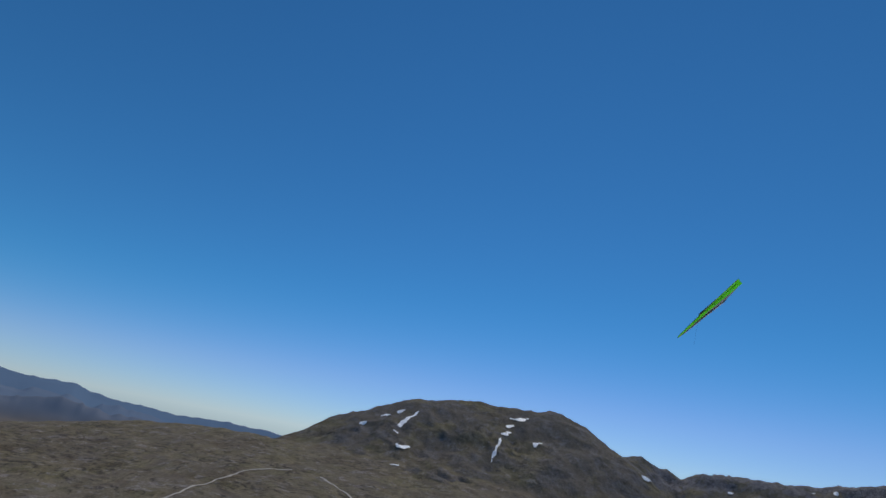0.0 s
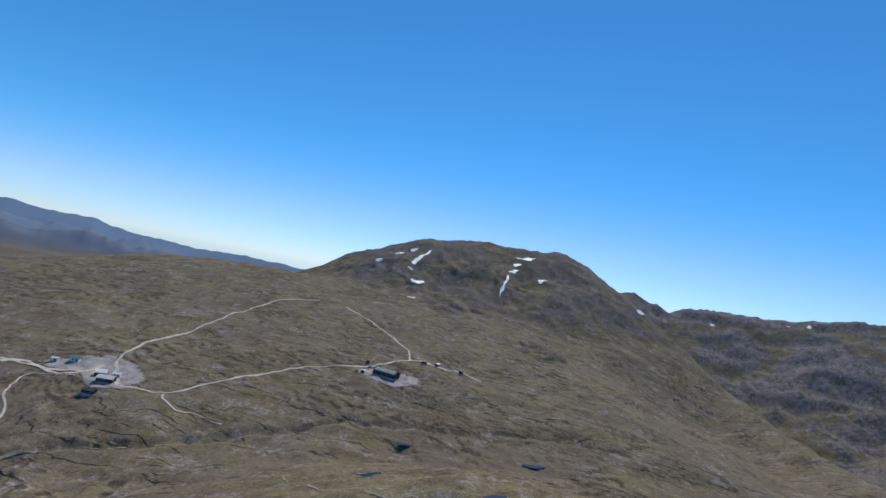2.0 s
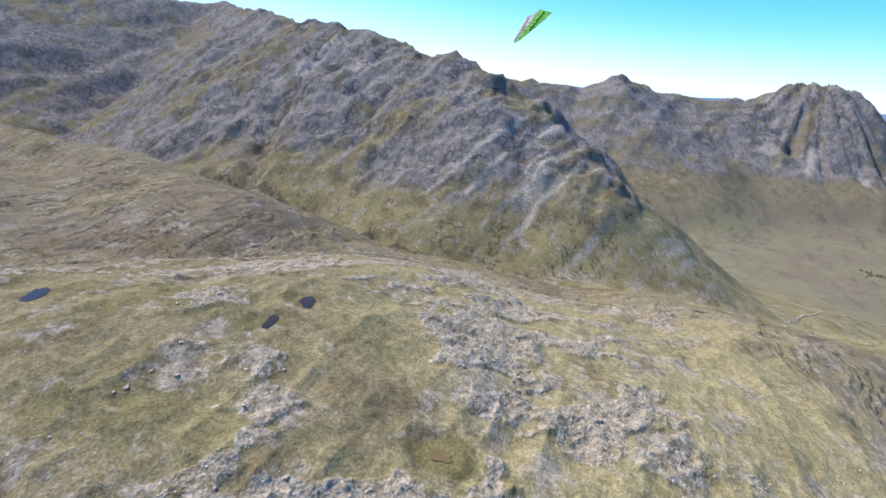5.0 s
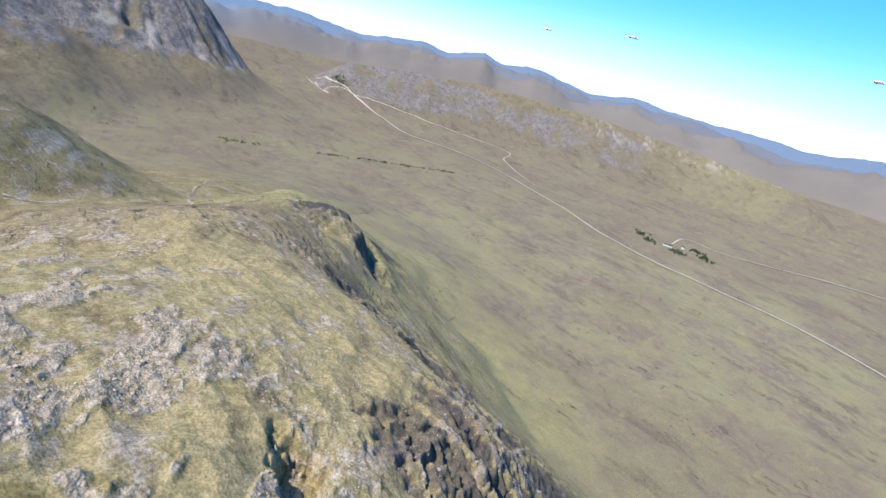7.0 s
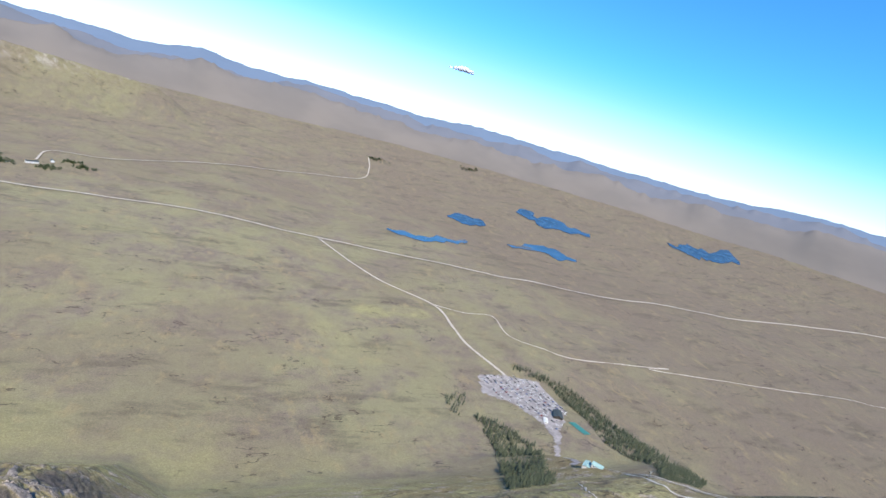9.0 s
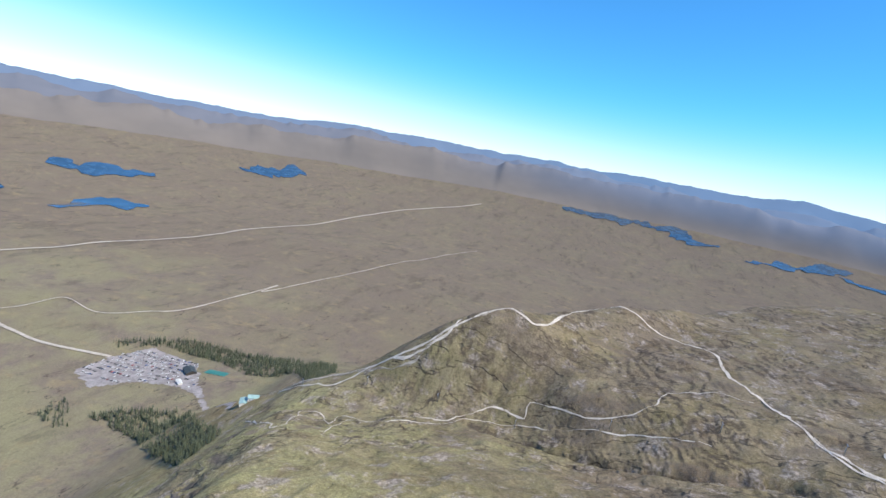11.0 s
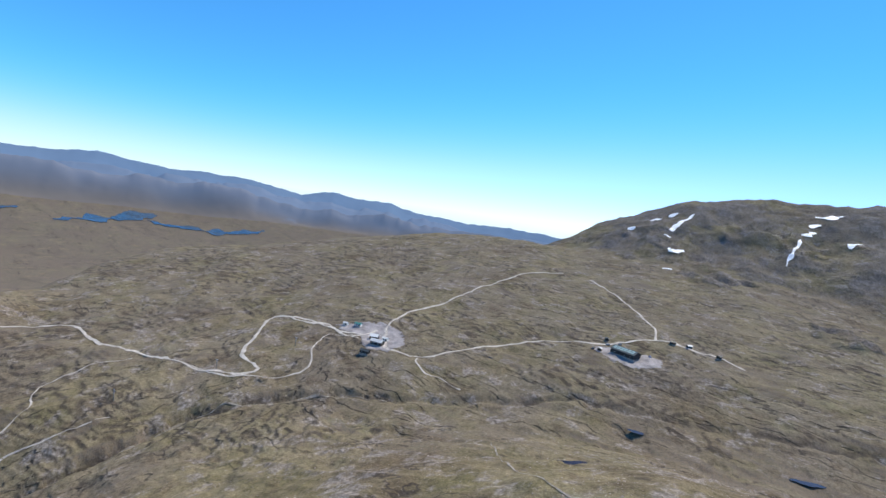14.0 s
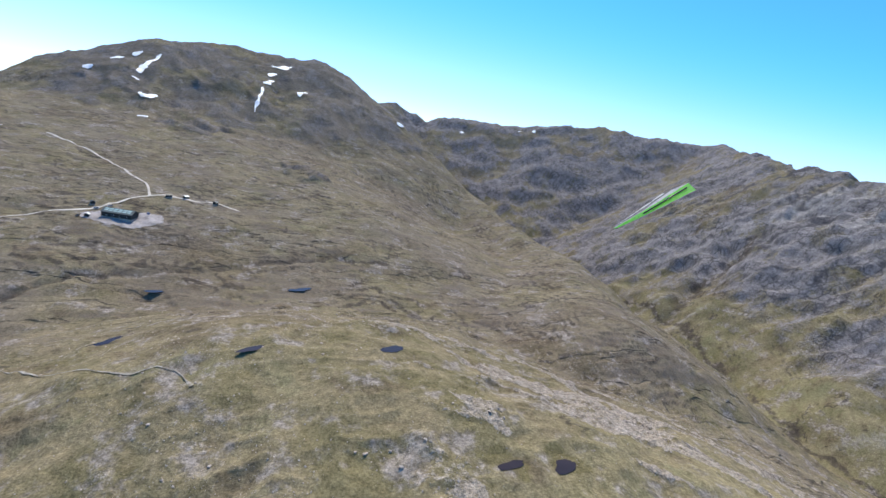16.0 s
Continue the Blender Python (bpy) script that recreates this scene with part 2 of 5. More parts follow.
    broken = ramp(np.hypot((x - 36) / 27, (y + 66) / 40) + 0.35 * G2.fbm(x, y, 16, 3), 1.1, 0.65)
    q = z / 6.5 + 0.9 * G3.fbm(x, y, 13, 3)
    z = z + np.maximum(broken, 0.45 * steep * ramp(r, 420, 300)) * (6.0 * (np.floor(q) + ramp(q - np.floor(q), 0.55, 0.92) - q) + 1.6 * G4.ridged(x, y, 6, 3))
    q = z / 17 + 0.8 * G1.fbm(x, y, 40, 3)
    z = z + ramp(butt, 60, 30) * 9 * (np.floor(q) + ramp(q - np.floor(q), 0.5, 0.9) - q)
    # the cliff that ends the spur
    cliff = ramp(np.hypot((x - 402) / 75, (y + 285) / 72) + 0.2 * G3.fbm(x, y, 50, 3), 1.1, 0.7)
    q = (z + 262 + 9 * G1.fbm(x, y, 34, 3)) / 58
    z = z + cliff * (58 * 0.55 * (np.floor(q) + ramp(q - np.floor(q), 0.34, 0.66) - q) + 3.5 * G4.ridged(x, y, 15, 3))
    steep = np.maximum(steep, cliff * ramp(q - np.floor(q), 0.2, 0.34) * ramp(q - np.floor(q), 0.8, 0.66))
    steep = np.maximum(steep, 0.85 * broken)
    # broken rock on the near hill
    lie, over = 0.42 * (0.74 * x - 0.67 * y), 0.67 * x + 0.74 * y
    stones = ramp(G1.fbm(lie + 40, over, 17, 4, 0.5), 0.02, 0.24) * ramp(r, 430, 230) * ramp(z, -172, -125)
    stones = stones * (0.25 + 0.75 * ramp(y, -50, 15)) * (0.12 + 0.88 * ramp(x, -130, -40))
    stones = stones * (1 - 0.7 * ramp(y, 80, 115) * ramp(x, 55, 20))
    for a, b, level in ((66, 107, -65.7), (51, 108, -65.6), (37, 50, -78.1), (35, 184, -69.2)):
        away = np.hypot(x - a, y - b)
        stones = stones * ramp(away, 7, 13)
        z = z + (level - z) * ramp(away, 8.5, 4.5)
    z = z + stones * (0.8 + 0.6 * G4.ridged(lie, over, 8, 4, 0.6) + 0.35 * G2.ridged(x, y, 2.6, 2, 0.6))
    z = z - 9 * ramp(np.hypot((x - 37) / 13, (y + 7) / 9) + 0.35 * G2.fbm(x, y, 7, 4), 1.0, 0.55)
    rocky = np.maximum(rough * (0.5 + 0.5 * ramp(G3.fbm(x, y, 90, 4) + 0.5 * G4.ridged(x, y, 60, 3), -0.7, 0.3)), 0.75 * stones)
    rocky = np.clip(np.maximum(rocky, 0.8 * steep * ramp(G4.ridged(x, y, 22, 4, 0.5), 0.0, 0.7)), 0, 1)
    return z, np.stack([rocky, hag, steep])
# </terrain>



# ---------------------------------------------------------------- lines and places on the land (x, y)
ZIG_LOW = [(-462, -330), (-470, -296), (-440, -238), (-453, -197), (-456, -153), (-458, -114), (-485, -83), (-508, -62), (-532, -42), (-524, -22), (-530, -3), (-590, 22), (-645, 62), (-636, 100), (-607, 173), (-526, 187), (-445, 215), (-406, 230), (-383, 241), (-377, 259), (-412, 265), (-446, 299), (-486, 343), (-448, 355), (-423, 371), (-373, 365), (-370, 396)]
ZIG_TWIN = [(-436, -266), (-418, -193), (-451, -161), (-453, -122), (-469, -98), (-494, -85)]
PATH_GORGE = [(-365, -247), (-299, -170), (-353, -177), (-359, -159), (-325, -134), (-366, -146), (-360, -113), (-392, -85), (-403, -50), (-431, -22), (-425, 11), (-442, 12), (-436, 29), (-422, 65), (-428, 105), (-467, 129), (-481, 166), (-476, 195)]
PATH_BANK = [(-298, -126), (-349, -129), (-356, -95), (-401, -49), (-418, 7), (-405, 81), (-392, 152)]
ROAD_SHED = [(-487, 344), (-431, 365), (-372, 375), (-355, 390), (-325, 368), (-290, 377), (-279, 399), (-260, 448), (-227, 502), (-175, 531), (-138, 582), (-105, 588), (-72, 583), (-51, 571)]
ROAD_UP = [(-355, 390), (-369, 410), (-379, 430), (-386, 488), (-381, 548), (-390, 665), (-382, 741), (-341, 769)]
ROAD_LOOP = [(-138, 582), (-148, 613), (-162, 632), (-221, 706), (-296, 769)]
PATH_SOUTH = [(-291, 372), (-272, 356), (-247, 359), (-226, 355)]
PATH_LANE = [(-424, 223), (-379, 241), (-350, 289), (-382, 318), (-405, 356), (-366, 366)]
PATH_HEATH = [(-141, 272), (-97, 214), (-59, 182), (-40, 175), (-33, 160)]
MAIN_ROAD = [(2783, -1652), (2430, -1754), (1965, -1758), (1514, -1904), (1063, -1803), (680, -1676), (378, -1671), (119, -1659), (-102, -1603), (-323, -1585), (-509, -1539), (-735, -1474), (-1023, -1417), (-1422, -1347), (-1757, -1321), (-2556, -1224), (-3351, -843)]
SKI_ROAD = [(-320, -1576), (-436, -1265), (-567, -1100), (-570, -961), (-570, -866), (-604, -741)]
OLD_ROAD = [(569, -1965), (577, -2148), (422, -2186), (148, -2416), (-216, -2567), (-450, -2656), (-701, -2744), (-797, -2991), (-826, -3185)]
MOOR_TRACK = [(-567, -1100), (-644, -1054), (-724, -1042), (-711, -928), (-777, -865), (-861, -816), (-1156, -812), (-1087, -800), (-1415, -751), (-1984, -647), (-2367, -552)]
GLEN_PATH = [(2857, -1617), (2570, -1610), (2583, -1687), (1745, -2228), (1578, -2112), (1238, -1950)]
RIVER = [(561, 5), (547, -18), (533, -47), (535, -81), (540, -120), (622, -184), (823, -272), (1020, -442), (1108, -556)]
TREELINE = [(1692, -671), (1660, -790), (1605, -989), (1497, -1265), (1441, -1372), (1385, -1521), (1218, -1714), (1210, -1628)]
LOCH_A = [(-632, -1850), (-710, -1819), (-794, -1796), (-1002, -1872)]
LOCH_B = [(-1075, -2278), (-1182, -2269), (-1288, -2252)]
LOCH_C = [(-1659, -2573), (-1705, -2452), (-1820, -2366), (-1981, -2256)]
LOCH_D = [(-1254, -1909), (-1417, -1937), (-1497, -1901), (-1600, -1843)]
LOCH_E = [(-2519, -2171), (-2684, -2091), (-2844, -1927)]
LOCH_F = [(-3743, -337), (-3760, 3), (-3711, 347), (-3496, 669)]
LOCH_G = [(-3318, 805), (-3401, 1145), (-3469, 1370)]
LOCH_H = [(-3347, 1276), (-3137, 1541), (-3044, 1902)]
GRAVEL = [(-538, -739), (-599, -744), (-676, -717), (-665, -601), (-603, -537), (-443, -325), (-434, -331), (-569, -509), (-576, -575), (-558, -632), (-512, -669)]
WOOD_A = [(-450, -583), (-484, -561), (-516, -490), (-351, -261), (-278, -241), (-383, -390), (-437, -490)]
WOOD_B = [(-642, -786), (-698, -750), (-752, -673), (-768, -561), (-777, -454), (-782, -381), (-438, -192), (-671, -401), (-660, -483), (-693, -601), (-691, -710), (-633, -760)]
WOOD_C = [(-425, -654), (-471, -669), (-471, -648), (-417, -576), (-411, -600)]
BASE_SITES = [(-626, -580), (-643, -559), (-646, -517), (-429, -304), (-432, -292), (-586, -561)]
CAFE_SITES = [(-343, 369), (-363, 380), (-337, 348), (-396, 390), (-404, 386), (-363, 395), (-375, 378)]
SHED_SITES = [(-147, 517), (-121, 585), (-106, 591), (-76, 582), (-171, 512), (-177, 545)]
HOTEL = [(681, -1927), (626, -1882), (517, -1888), (481, -2010), (436, -1963), (564, -1915), (527, -1977)]
FAR_WOODS = [(-879, -3183), (-1598, -3271), (2640, -1718)]
SNOW_A = [(-264, 1209), (-273, 1175), (-279, 1156), (-285, 1123)]
SNOW_B = [(-264, 1053), (-250, 1034), (-234, 1049)]
SNOW_C = [(-58, 1294), (-36, 1285), (-11, 1304)]
SNOW_D = [(-66, 1186), (-69, 1124), (-71, 1101), (-73, 1076)]
SNOW_DOTS = [(-283, 1102), (-310, 1222), (-339, 1199), (-368, 1133), (-52, 1249), (-52, 1222), (-60, 1207), (15, 1196), (-231, 941)]
SNOW_BACK = [(240, 1193), (314, 1250), (664, 1986), (886, 1926), (935, 1896)]
PONDS = [(67, 108), (51, 109), (10, 407), (-90, 387), (37, 50), (-243, 424), (35, 185)]
BRIGHT = [(-483, -1035), (-379, -1024)]

# ---------------------------------------------------------------- materials
class Graph:
    """A short hand for a node material round one Principled shader."""

    def __init__(self, name, rough=0.9, metal=0.0):
        self.mat = bpy.data.materials.new(name)
        self.mat.use_nodes = True
        self.nodes, self.links = self.mat.node_tree.nodes, self.mat.node_tree.links
        self.shader = self.nodes["Principled BSDF"]
        self.set(self.shader, "Roughness", rough)
        self.set(self.shader, "Metallic", metal)
        self.coord = self.nodes.new("ShaderNodeTexCoord").outputs["Object"]

    def set(self, node, key, value):
        if hasattr(value, "links"):
            self.links.new(value, node.inputs[key])
        elif isinstance(value, tuple):
            node.inputs[key].default_value = (*value, 1) if len(value) == 3 and node.inputs[key].type == "RGBA" else value
        else:
            node.inputs[key].default_value = value

    def noise(self, size, detail=4, rough=0.55, stretch=(1, 1, 1), kind="FBM"):
        m = self.nodes.new("ShaderNodeMapping")
        self.set(m, "Vector", self.coord)
        m.inputs["Scale"].default_value = stretch
        n = self.nodes.new("ShaderNodeTexNoise")
        n.noise_type = kind
        self.links.new(m.outputs[0], n.inputs["Vector"])
        self.set(n, "Scale", 1.0 / size)
        self.set(n, "Detail", detail)
        self.set(n, "Roughness", rough)
        return n.outputs["Fac"]

    def cells(self, size, feature="F1", out="Distance", stretch=(1, 1, 1), warp=0.0):
        n = self.nodes.new("ShaderNodeTexVoronoi")
        n.feature = feature
        m = self.nodes.new("ShaderNodeMapping")
        m.inputs["Scale"].default_value = stretch
        self.set(m, "Vector", self.coord)
        if warp:
            w, a = self.nodes.new("ShaderNodeTexNoise"), self.nodes.new("ShaderNodeVectorMath")
            self.set(w, "Vector", self.coord)
            self.set(w, "Scale", 0.7 / size)
            self.set(w, "Detail", 3)
            a.operation = "MULTIPLY_ADD"
            self.links.new(w.outputs["Color"], a.inputs[0])
            a.inputs[1].default_value = (warp * size,) * 3
            self.links.new(m.outputs[0], a.inputs[2])
            self.links.new(a.outputs[0], n.inputs["Vector"])
        else:
            self.links.new(m.outputs[0], n.inputs["Vector"])
        self.set(n, "Scale", 1.0 / size)
        return n.outputs[out]

    def step(self, value, lo, hi, a=0.0, b=1.0):
        n = self.nodes.new("ShaderNodeMapRange")
        n.interpolation_type = "SMOOTHSTEP"
        for key, v in (("Value", value), ("From Min", lo), ("From Max", hi), ("To Min", a), ("To Max", b)):
            self.set(n, key, v)
        return n.outputs[0]

    def math(self, op, a, b=0.0):
        n = self.nodes.new("ShaderNodeMath")
        n.operation = op
        self.set(n, 0, a)
        self.set(n, 1, b)
        return n.outputs[0]

    def mix(self, fac, a, b, blend="MIX"):
        n = self.nodes.new("ShaderNodeMix")
        n.data_type, n.blend_type = "RGBA", blend
        self.set(n, 0, fac)
        self.set(n, 6, a)
        self.set(n, 7, b)
        return n.outputs[2]

    def attribute(self, name):
        n = self.nodes.new("ShaderNodeAttribute")
        n.attribute_name = name
        return n.outputs["Fac"]

    def height(self):
        n = self.nodes.new("ShaderNodeSeparateXYZ")
        self.set(n, 0, self.coord)
        return n.outputs[2]

    def random(self):
        return self.nodes.new("ShaderNodeObjectInfo").outputs["Random"]

    def colour(self, value):
        self.set(self.shader, "Base Color", value)
        return self

    def bump(self, value, strength=0.5, distance=0.3):
        n = self.nodes.new("ShaderNodeBump")
        self.set(n, "Strength", strength)
        self.set(n, "Distance", distance)
        self.set(n, "Height", value)
        self.links.new(n.outputs[0], self.shader.inputs["Normal"])
        return self


def moorland():
    """Straw grass, moss, heather, bare peat and pale broken rock."""
    g = Graph("moorland", 0.95)
    g.set(g.shader, "Specular IOR Level", 0.1)
    g.set(g.shader, "Diffuse Roughness", 0.3)
    broad, mid = g.noise(130, 5, 0.6), g.noise(24, 5, 0.62)
    fine, tuft = g.noise(2.6, 5, 0.68), g.noise(0.75, 4, 0.65)
    clod = g.noise(7, 5, 0.68)
    high, crag_here = g.attribute("upland"), g.attribute("crag")
    near = g.math("SUBTRACT", 1.0, crag_here)
    # grass of the hills
    upland = g.mix(g.step(mid, 0.36, 0.62), OLIVE, STRAW)
    upland = g.mix(g.math("MULTIPLY", g.step(broad, 0.45, 0.66), 0.7), upland, HEATHER)
    upland = g.mix(g.attribute("gold_grass"), upland, g.mix(g.step(clod, 0.33, 0.66), OLIVE_PALE, GOLD))
    upland = g.mix(g.math("MULTIPLY", g.step(g.noise(48, 5, 0.65), 0.56, 0.70), 0.5), upland, MOSS_DARK)
    upland = g.mix(g.math("MULTIPLY", g.attribute("torn"), g.step(g.noise(70, 5, 0.65), 0.36, 0.62, 0.12, 0.62)), upland, FADED)
    # bog and sedge of the moor
    low = g.mix(g.step(mid, 0.38, 0.64), MAUVE, DUN)
    low = g.mix(g.math("MULTIPLY", g.step(broad, 0.38, 0.62), 0.8), low, SEDGE)
    low = g.mix(g.math("MULTIPLY", g.step(g.noise(330, 5, 0.6), 0.42, 0.60), 0.45), low, RUST)
    low = g.mix(g.math("MULTIPLY", g.attribute("ruddy"), g.step(mid, 0.3, 0.6, 0.45, 0.85)), low, RUST)
    low = g.mix(g.math("MULTIPLY", g.step(g.noise(85, 6, 0.68, (0.6, 1.5, 1.0)), 0.52, 0.66), 0.6), low, BOG)
    low = g.mix(g.math("MULTIPLY", g.step(g.noise(38, 5, 0.7, (1.4, 0.7, 1.0)), 0.54, 0.68), 0.55), low, STRAW)
    grass = g.mix(high, low, upland)
    grass = g.mix(g.math("MULTIPLY", g.attribute("lush"), g.step(g.noise(55, 6, 0.68), 0.34, 0.68, 0.25, 0.9)), grass, MOSS)
    # heather streaks, bare gravelly ground
    grass = g.mix(g.math("MULTIPLY", g.step(g.noise(26, 6, 0.7), 0.50, 0.66), g.math("ADD", 0.18, g.math("MULTIPLY", high, 0.42))), grass, HEATHER)
    bare = g.math("MULTIPLY", g.step(g.noise(21, 6, 0.72), 0.52, 0.63, 0.0, 0.8), high)
    grass = g.mix(bare, grass, g.mix(g.step(fine, 0.35, 0.65), BARE_DARK, BARE))
    # thin winding peat hags, only in places
    loose, wide = g.noise(150, 4, 0.6), g.noise(52, 5, 0.6)
    crack = g.step(g.math("ABSOLUTE", g.math("SUBTRACT", g.noise(70, 4, 0.58, (0.8, 1.7, 1.0)), 0.5)), 0.004, 0.012, 1.0, 0.0)
    place = g.math("MULTIPLY", g.step(loose, 0.46, 0.53), g.step(wide, 0.49, 0.54))
    crack = g.math("MULTIPLY", g.math("MULTIPLY", crack, place), g.step(g.attribute("gold_grass"), 0.6, 0.1))
    grass = g.mix(g.math("MULTIPLY", crack, 0.7), grass, PEAT)
    grass = g.mix(g.math("MULTIPLY", g.attribute("hag"), g.step(clod, 0.34, 0.60, 0.35, 1.0)), grass, GULLY)
    # thin dark edges of torn turf along the slopes of the plateau, their shadow painted in
    turf = g.mix(g.attribute("west"), g.noise(27, 3.5, 0.5, (0.42, 1.5, 1.0)), g.noise(25, 3.5, 0.5, (1.4, 0.45, 1.0)))
    edge = g.math("MULTIPLY", g.step(g.math("ABSOLUTE", g.math("SUBTRACT", turf, 0.47)), 0.007, 0.020, 1.0, 0.0), g.step(g.noise(34, 4, 0.6), 0.42, 0.50))
    edge = g.math("MULTIPLY", edge, g.attribute("torn"))
    grass = g.mix(g.math("MULTIPLY", edge, 0.6), grass, GULLY)
    grass = g.mix(g.math("MULTIPLY", g.math("MULTIPLY", g.step(turf, 0.56, 0.66), g.attribute("torn")), 0.7), grass, g.mix(g.step(fine, 0.3, 0.7), BARE_DARK, HEATHER))
    # rock: broken blocks near by, crags and scree further off
    patchy = g.math("ADD", g.math("MULTIPLY", g.math("SUBTRACT", fine, 0.5), g.math("ADD", 0.45, g.math("MULTIPLY", near, 0.9))),
                    g.math("MULTIPLY", g.math("SUBTRACT", clod, 0.5), g.math("ADD", 0.7, g.math("MULTIPLY", near, 1.0))))
    patchy = g.math("ADD", patchy, g.math("MULTIPLY", g.math("SUBTRACT", g.noise(44, 5, 0.65), 0.5), g.math("MULTIPLY", crag_here, 1.3)))
    rocky = g.step(g.math("ADD", g.attribute("rocky"), patchy), g.math("SUBTRACT", 0.44, g.math("MULTIPLY", crag_here, 0.12)), g.math("ADD", 0.68, g.math("MULTIPLY", crag_here, 0.2)))
    block = g.cells(0.8)
    rock = g.mix(g.step(g.noise(3.5, 5, 0.7), 0.3, 0.7), ROCK_DARK, ROCK_PALE)
    rock = g.mix(g.step(block, 0.45, 0.9, 0.0, 0.5), rock, (0.13, 0.112, 0.095))
    rock = g.mix(g.step(tuft, 0.56, 0.70, 0.0, 0.55), rock, OLIVE_PALE)
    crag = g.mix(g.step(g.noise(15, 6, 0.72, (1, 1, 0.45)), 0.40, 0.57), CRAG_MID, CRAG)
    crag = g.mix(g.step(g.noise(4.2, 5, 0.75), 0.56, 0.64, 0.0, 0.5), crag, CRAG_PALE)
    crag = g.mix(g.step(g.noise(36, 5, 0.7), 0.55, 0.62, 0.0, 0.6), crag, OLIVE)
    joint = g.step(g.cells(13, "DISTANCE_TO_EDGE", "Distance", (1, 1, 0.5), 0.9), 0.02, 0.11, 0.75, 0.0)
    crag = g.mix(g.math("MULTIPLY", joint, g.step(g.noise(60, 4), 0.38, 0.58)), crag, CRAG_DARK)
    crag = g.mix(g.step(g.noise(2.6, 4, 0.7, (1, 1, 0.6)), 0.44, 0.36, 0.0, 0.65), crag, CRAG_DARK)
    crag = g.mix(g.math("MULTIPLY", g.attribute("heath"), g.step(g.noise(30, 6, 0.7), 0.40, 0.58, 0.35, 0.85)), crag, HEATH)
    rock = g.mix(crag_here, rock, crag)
    ground = g.mix(g.math("MULTIPLY", rocky, g.math("ADD", 0.72, g.math("MULTIPLY", crag_here, 0.2))), grass, rock)
    ground = g.mix(g.math("MULTIPLY", g.attribute("scree"), g.step(clod, 0.30, 0.62, 0.15, 0.8)), ground, SCREE)
    # shade of clefts and recesses, put into the ground colour
    ground = g.mix(g.attribute("cleft_shade"), ground, CRAG_DARK)
    ground = g.mix(g.step(g.math("ADD", g.attribute("wet"), g.math("MULTIPLY", g.math("SUBTRACT", fine, 0.5), 0.9)), 0.35, 0.95, 0.0, 0.75), ground, WET)
    cut = g.math("ADD", g.attribute("gully"), g.math("MULTIPLY", g.math("SUBTRACT", clod, 0.5), 1.5))
    ground = g.mix(g.step(cut, 0.55, 1.0, 0.0, 0.85), ground, g.mix(g.step(g.noise(11, 5, 0.7), 0.52, 0.70), GULLY, BARE))
    shade = g.mix(g.step(fine, 0.26, 0.74), g.mix(high, (0.80, 0.80, 0.80), (0.70, 0.70, 0.68)), g.mix(high, (1.16, 1.16, 1.16), (1.26, 1.26, 1.26)))
    ground = g.mix(1.0, ground, shade, "MULTIPLY")
    ground = g.mix(1.0, ground, g.mix(g.step(tuft, 0.3, 0.7), g.mix(high, (0.78, 0.78, 0.77), (0.70, 0.70, 0.68)), g.mix(high, (1.20, 1.20, 1.20), (1.26, 1.26, 1.26))), "MULTIPLY")
    speck = g.noise(0.30, 3, 0.6)
    ground = g.mix(g.math("MULTIPLY", g.step(speck, 0.57, 0.66, 0.0, 0.55), g.math("ADD", g.math("MULTIPLY", high, 0.35), g.math("MULTIPLY", g.math("MULTIPLY", rocky, near), 0.65))), ground, g.mix(1.0, ground, (1.7, 1.62, 1.55), "MULTIPLY"))
    ground = g.mix(g.math("MULTIPLY", g.step(speck, 0.43, 0.34, 0.0, 0.6), g.math("ADD", g.math("MULTIPLY", high, 0.35), g.math("MULTIPLY", g.math("MULTIPLY", rocky, near), 0.65))), ground, g.mix(1.0, ground, (0.45, 0.45, 0.45), "MULTIPLY"))
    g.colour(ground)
    relief = g.math("ADD", g.math("MULTIPLY", fine, 1.1), g.math("ADD", g.math("MULTIPLY", tuft, 0.95), g.math("ADD", g.math("MULTIPLY", clod, 1.1), g.math("MULTIPLY", mid, 1.2))))
    relief = g.math("ADD", relief, g.math("MULTIPLY", speck, 0.3))
    relief = g.math("ADD", relief, g.math("MULTIPLY", g.math("MULTIPLY", g.step(turf, 0.455, 0.485), g.attribute("torn")), 3.0))
    relief = g.math("ADD", relief, g.math("MULTIPLY", g.math("MULTIPLY", g.math("MULTIPLY", crag_here, rocky), g.noise(11, 7, 0.72)), 9.0))
    g.bump(g.math("ADD", relief, g.math("MULTIPLY", g.math("MULTIPLY", rocky, block), 1.0)), 0.6, 0.6)
    return g.mat


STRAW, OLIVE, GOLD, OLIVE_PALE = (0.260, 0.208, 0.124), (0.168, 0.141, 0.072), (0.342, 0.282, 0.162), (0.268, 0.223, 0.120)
HEATHER, MAUVE, DUN, MOSS, MOSS_DARK = (0.125, 0.090, 0.060), (0.165, 0.136, 0.115), (0.205, 0.182, 0.128), (0.262, 0.248, 0.128), (0.165, 0.165, 0.080)
FADED, SEDGE, RUST, BOG = (0.212, 0.172, 0.136), (0.218, 0.206, 0.122), (0.158, 0.126, 0.100), (0.108, 0.092, 0.072)
PEAT, WET, BARE, BARE_DARK, GULLY = (0.045, 0.036, 0.034), (0.150, 0.125, 0.055), (0.355, 0.305, 0.275), (0.215, 0.180, 0.152), (0.080, 0.064, 0.052)
ROCK_PALE, ROCK_DARK = (0.480, 0.415, 0.368), (0.285, 0.238, 0.205)
HEATH = (0.158, 0.128, 0.100)
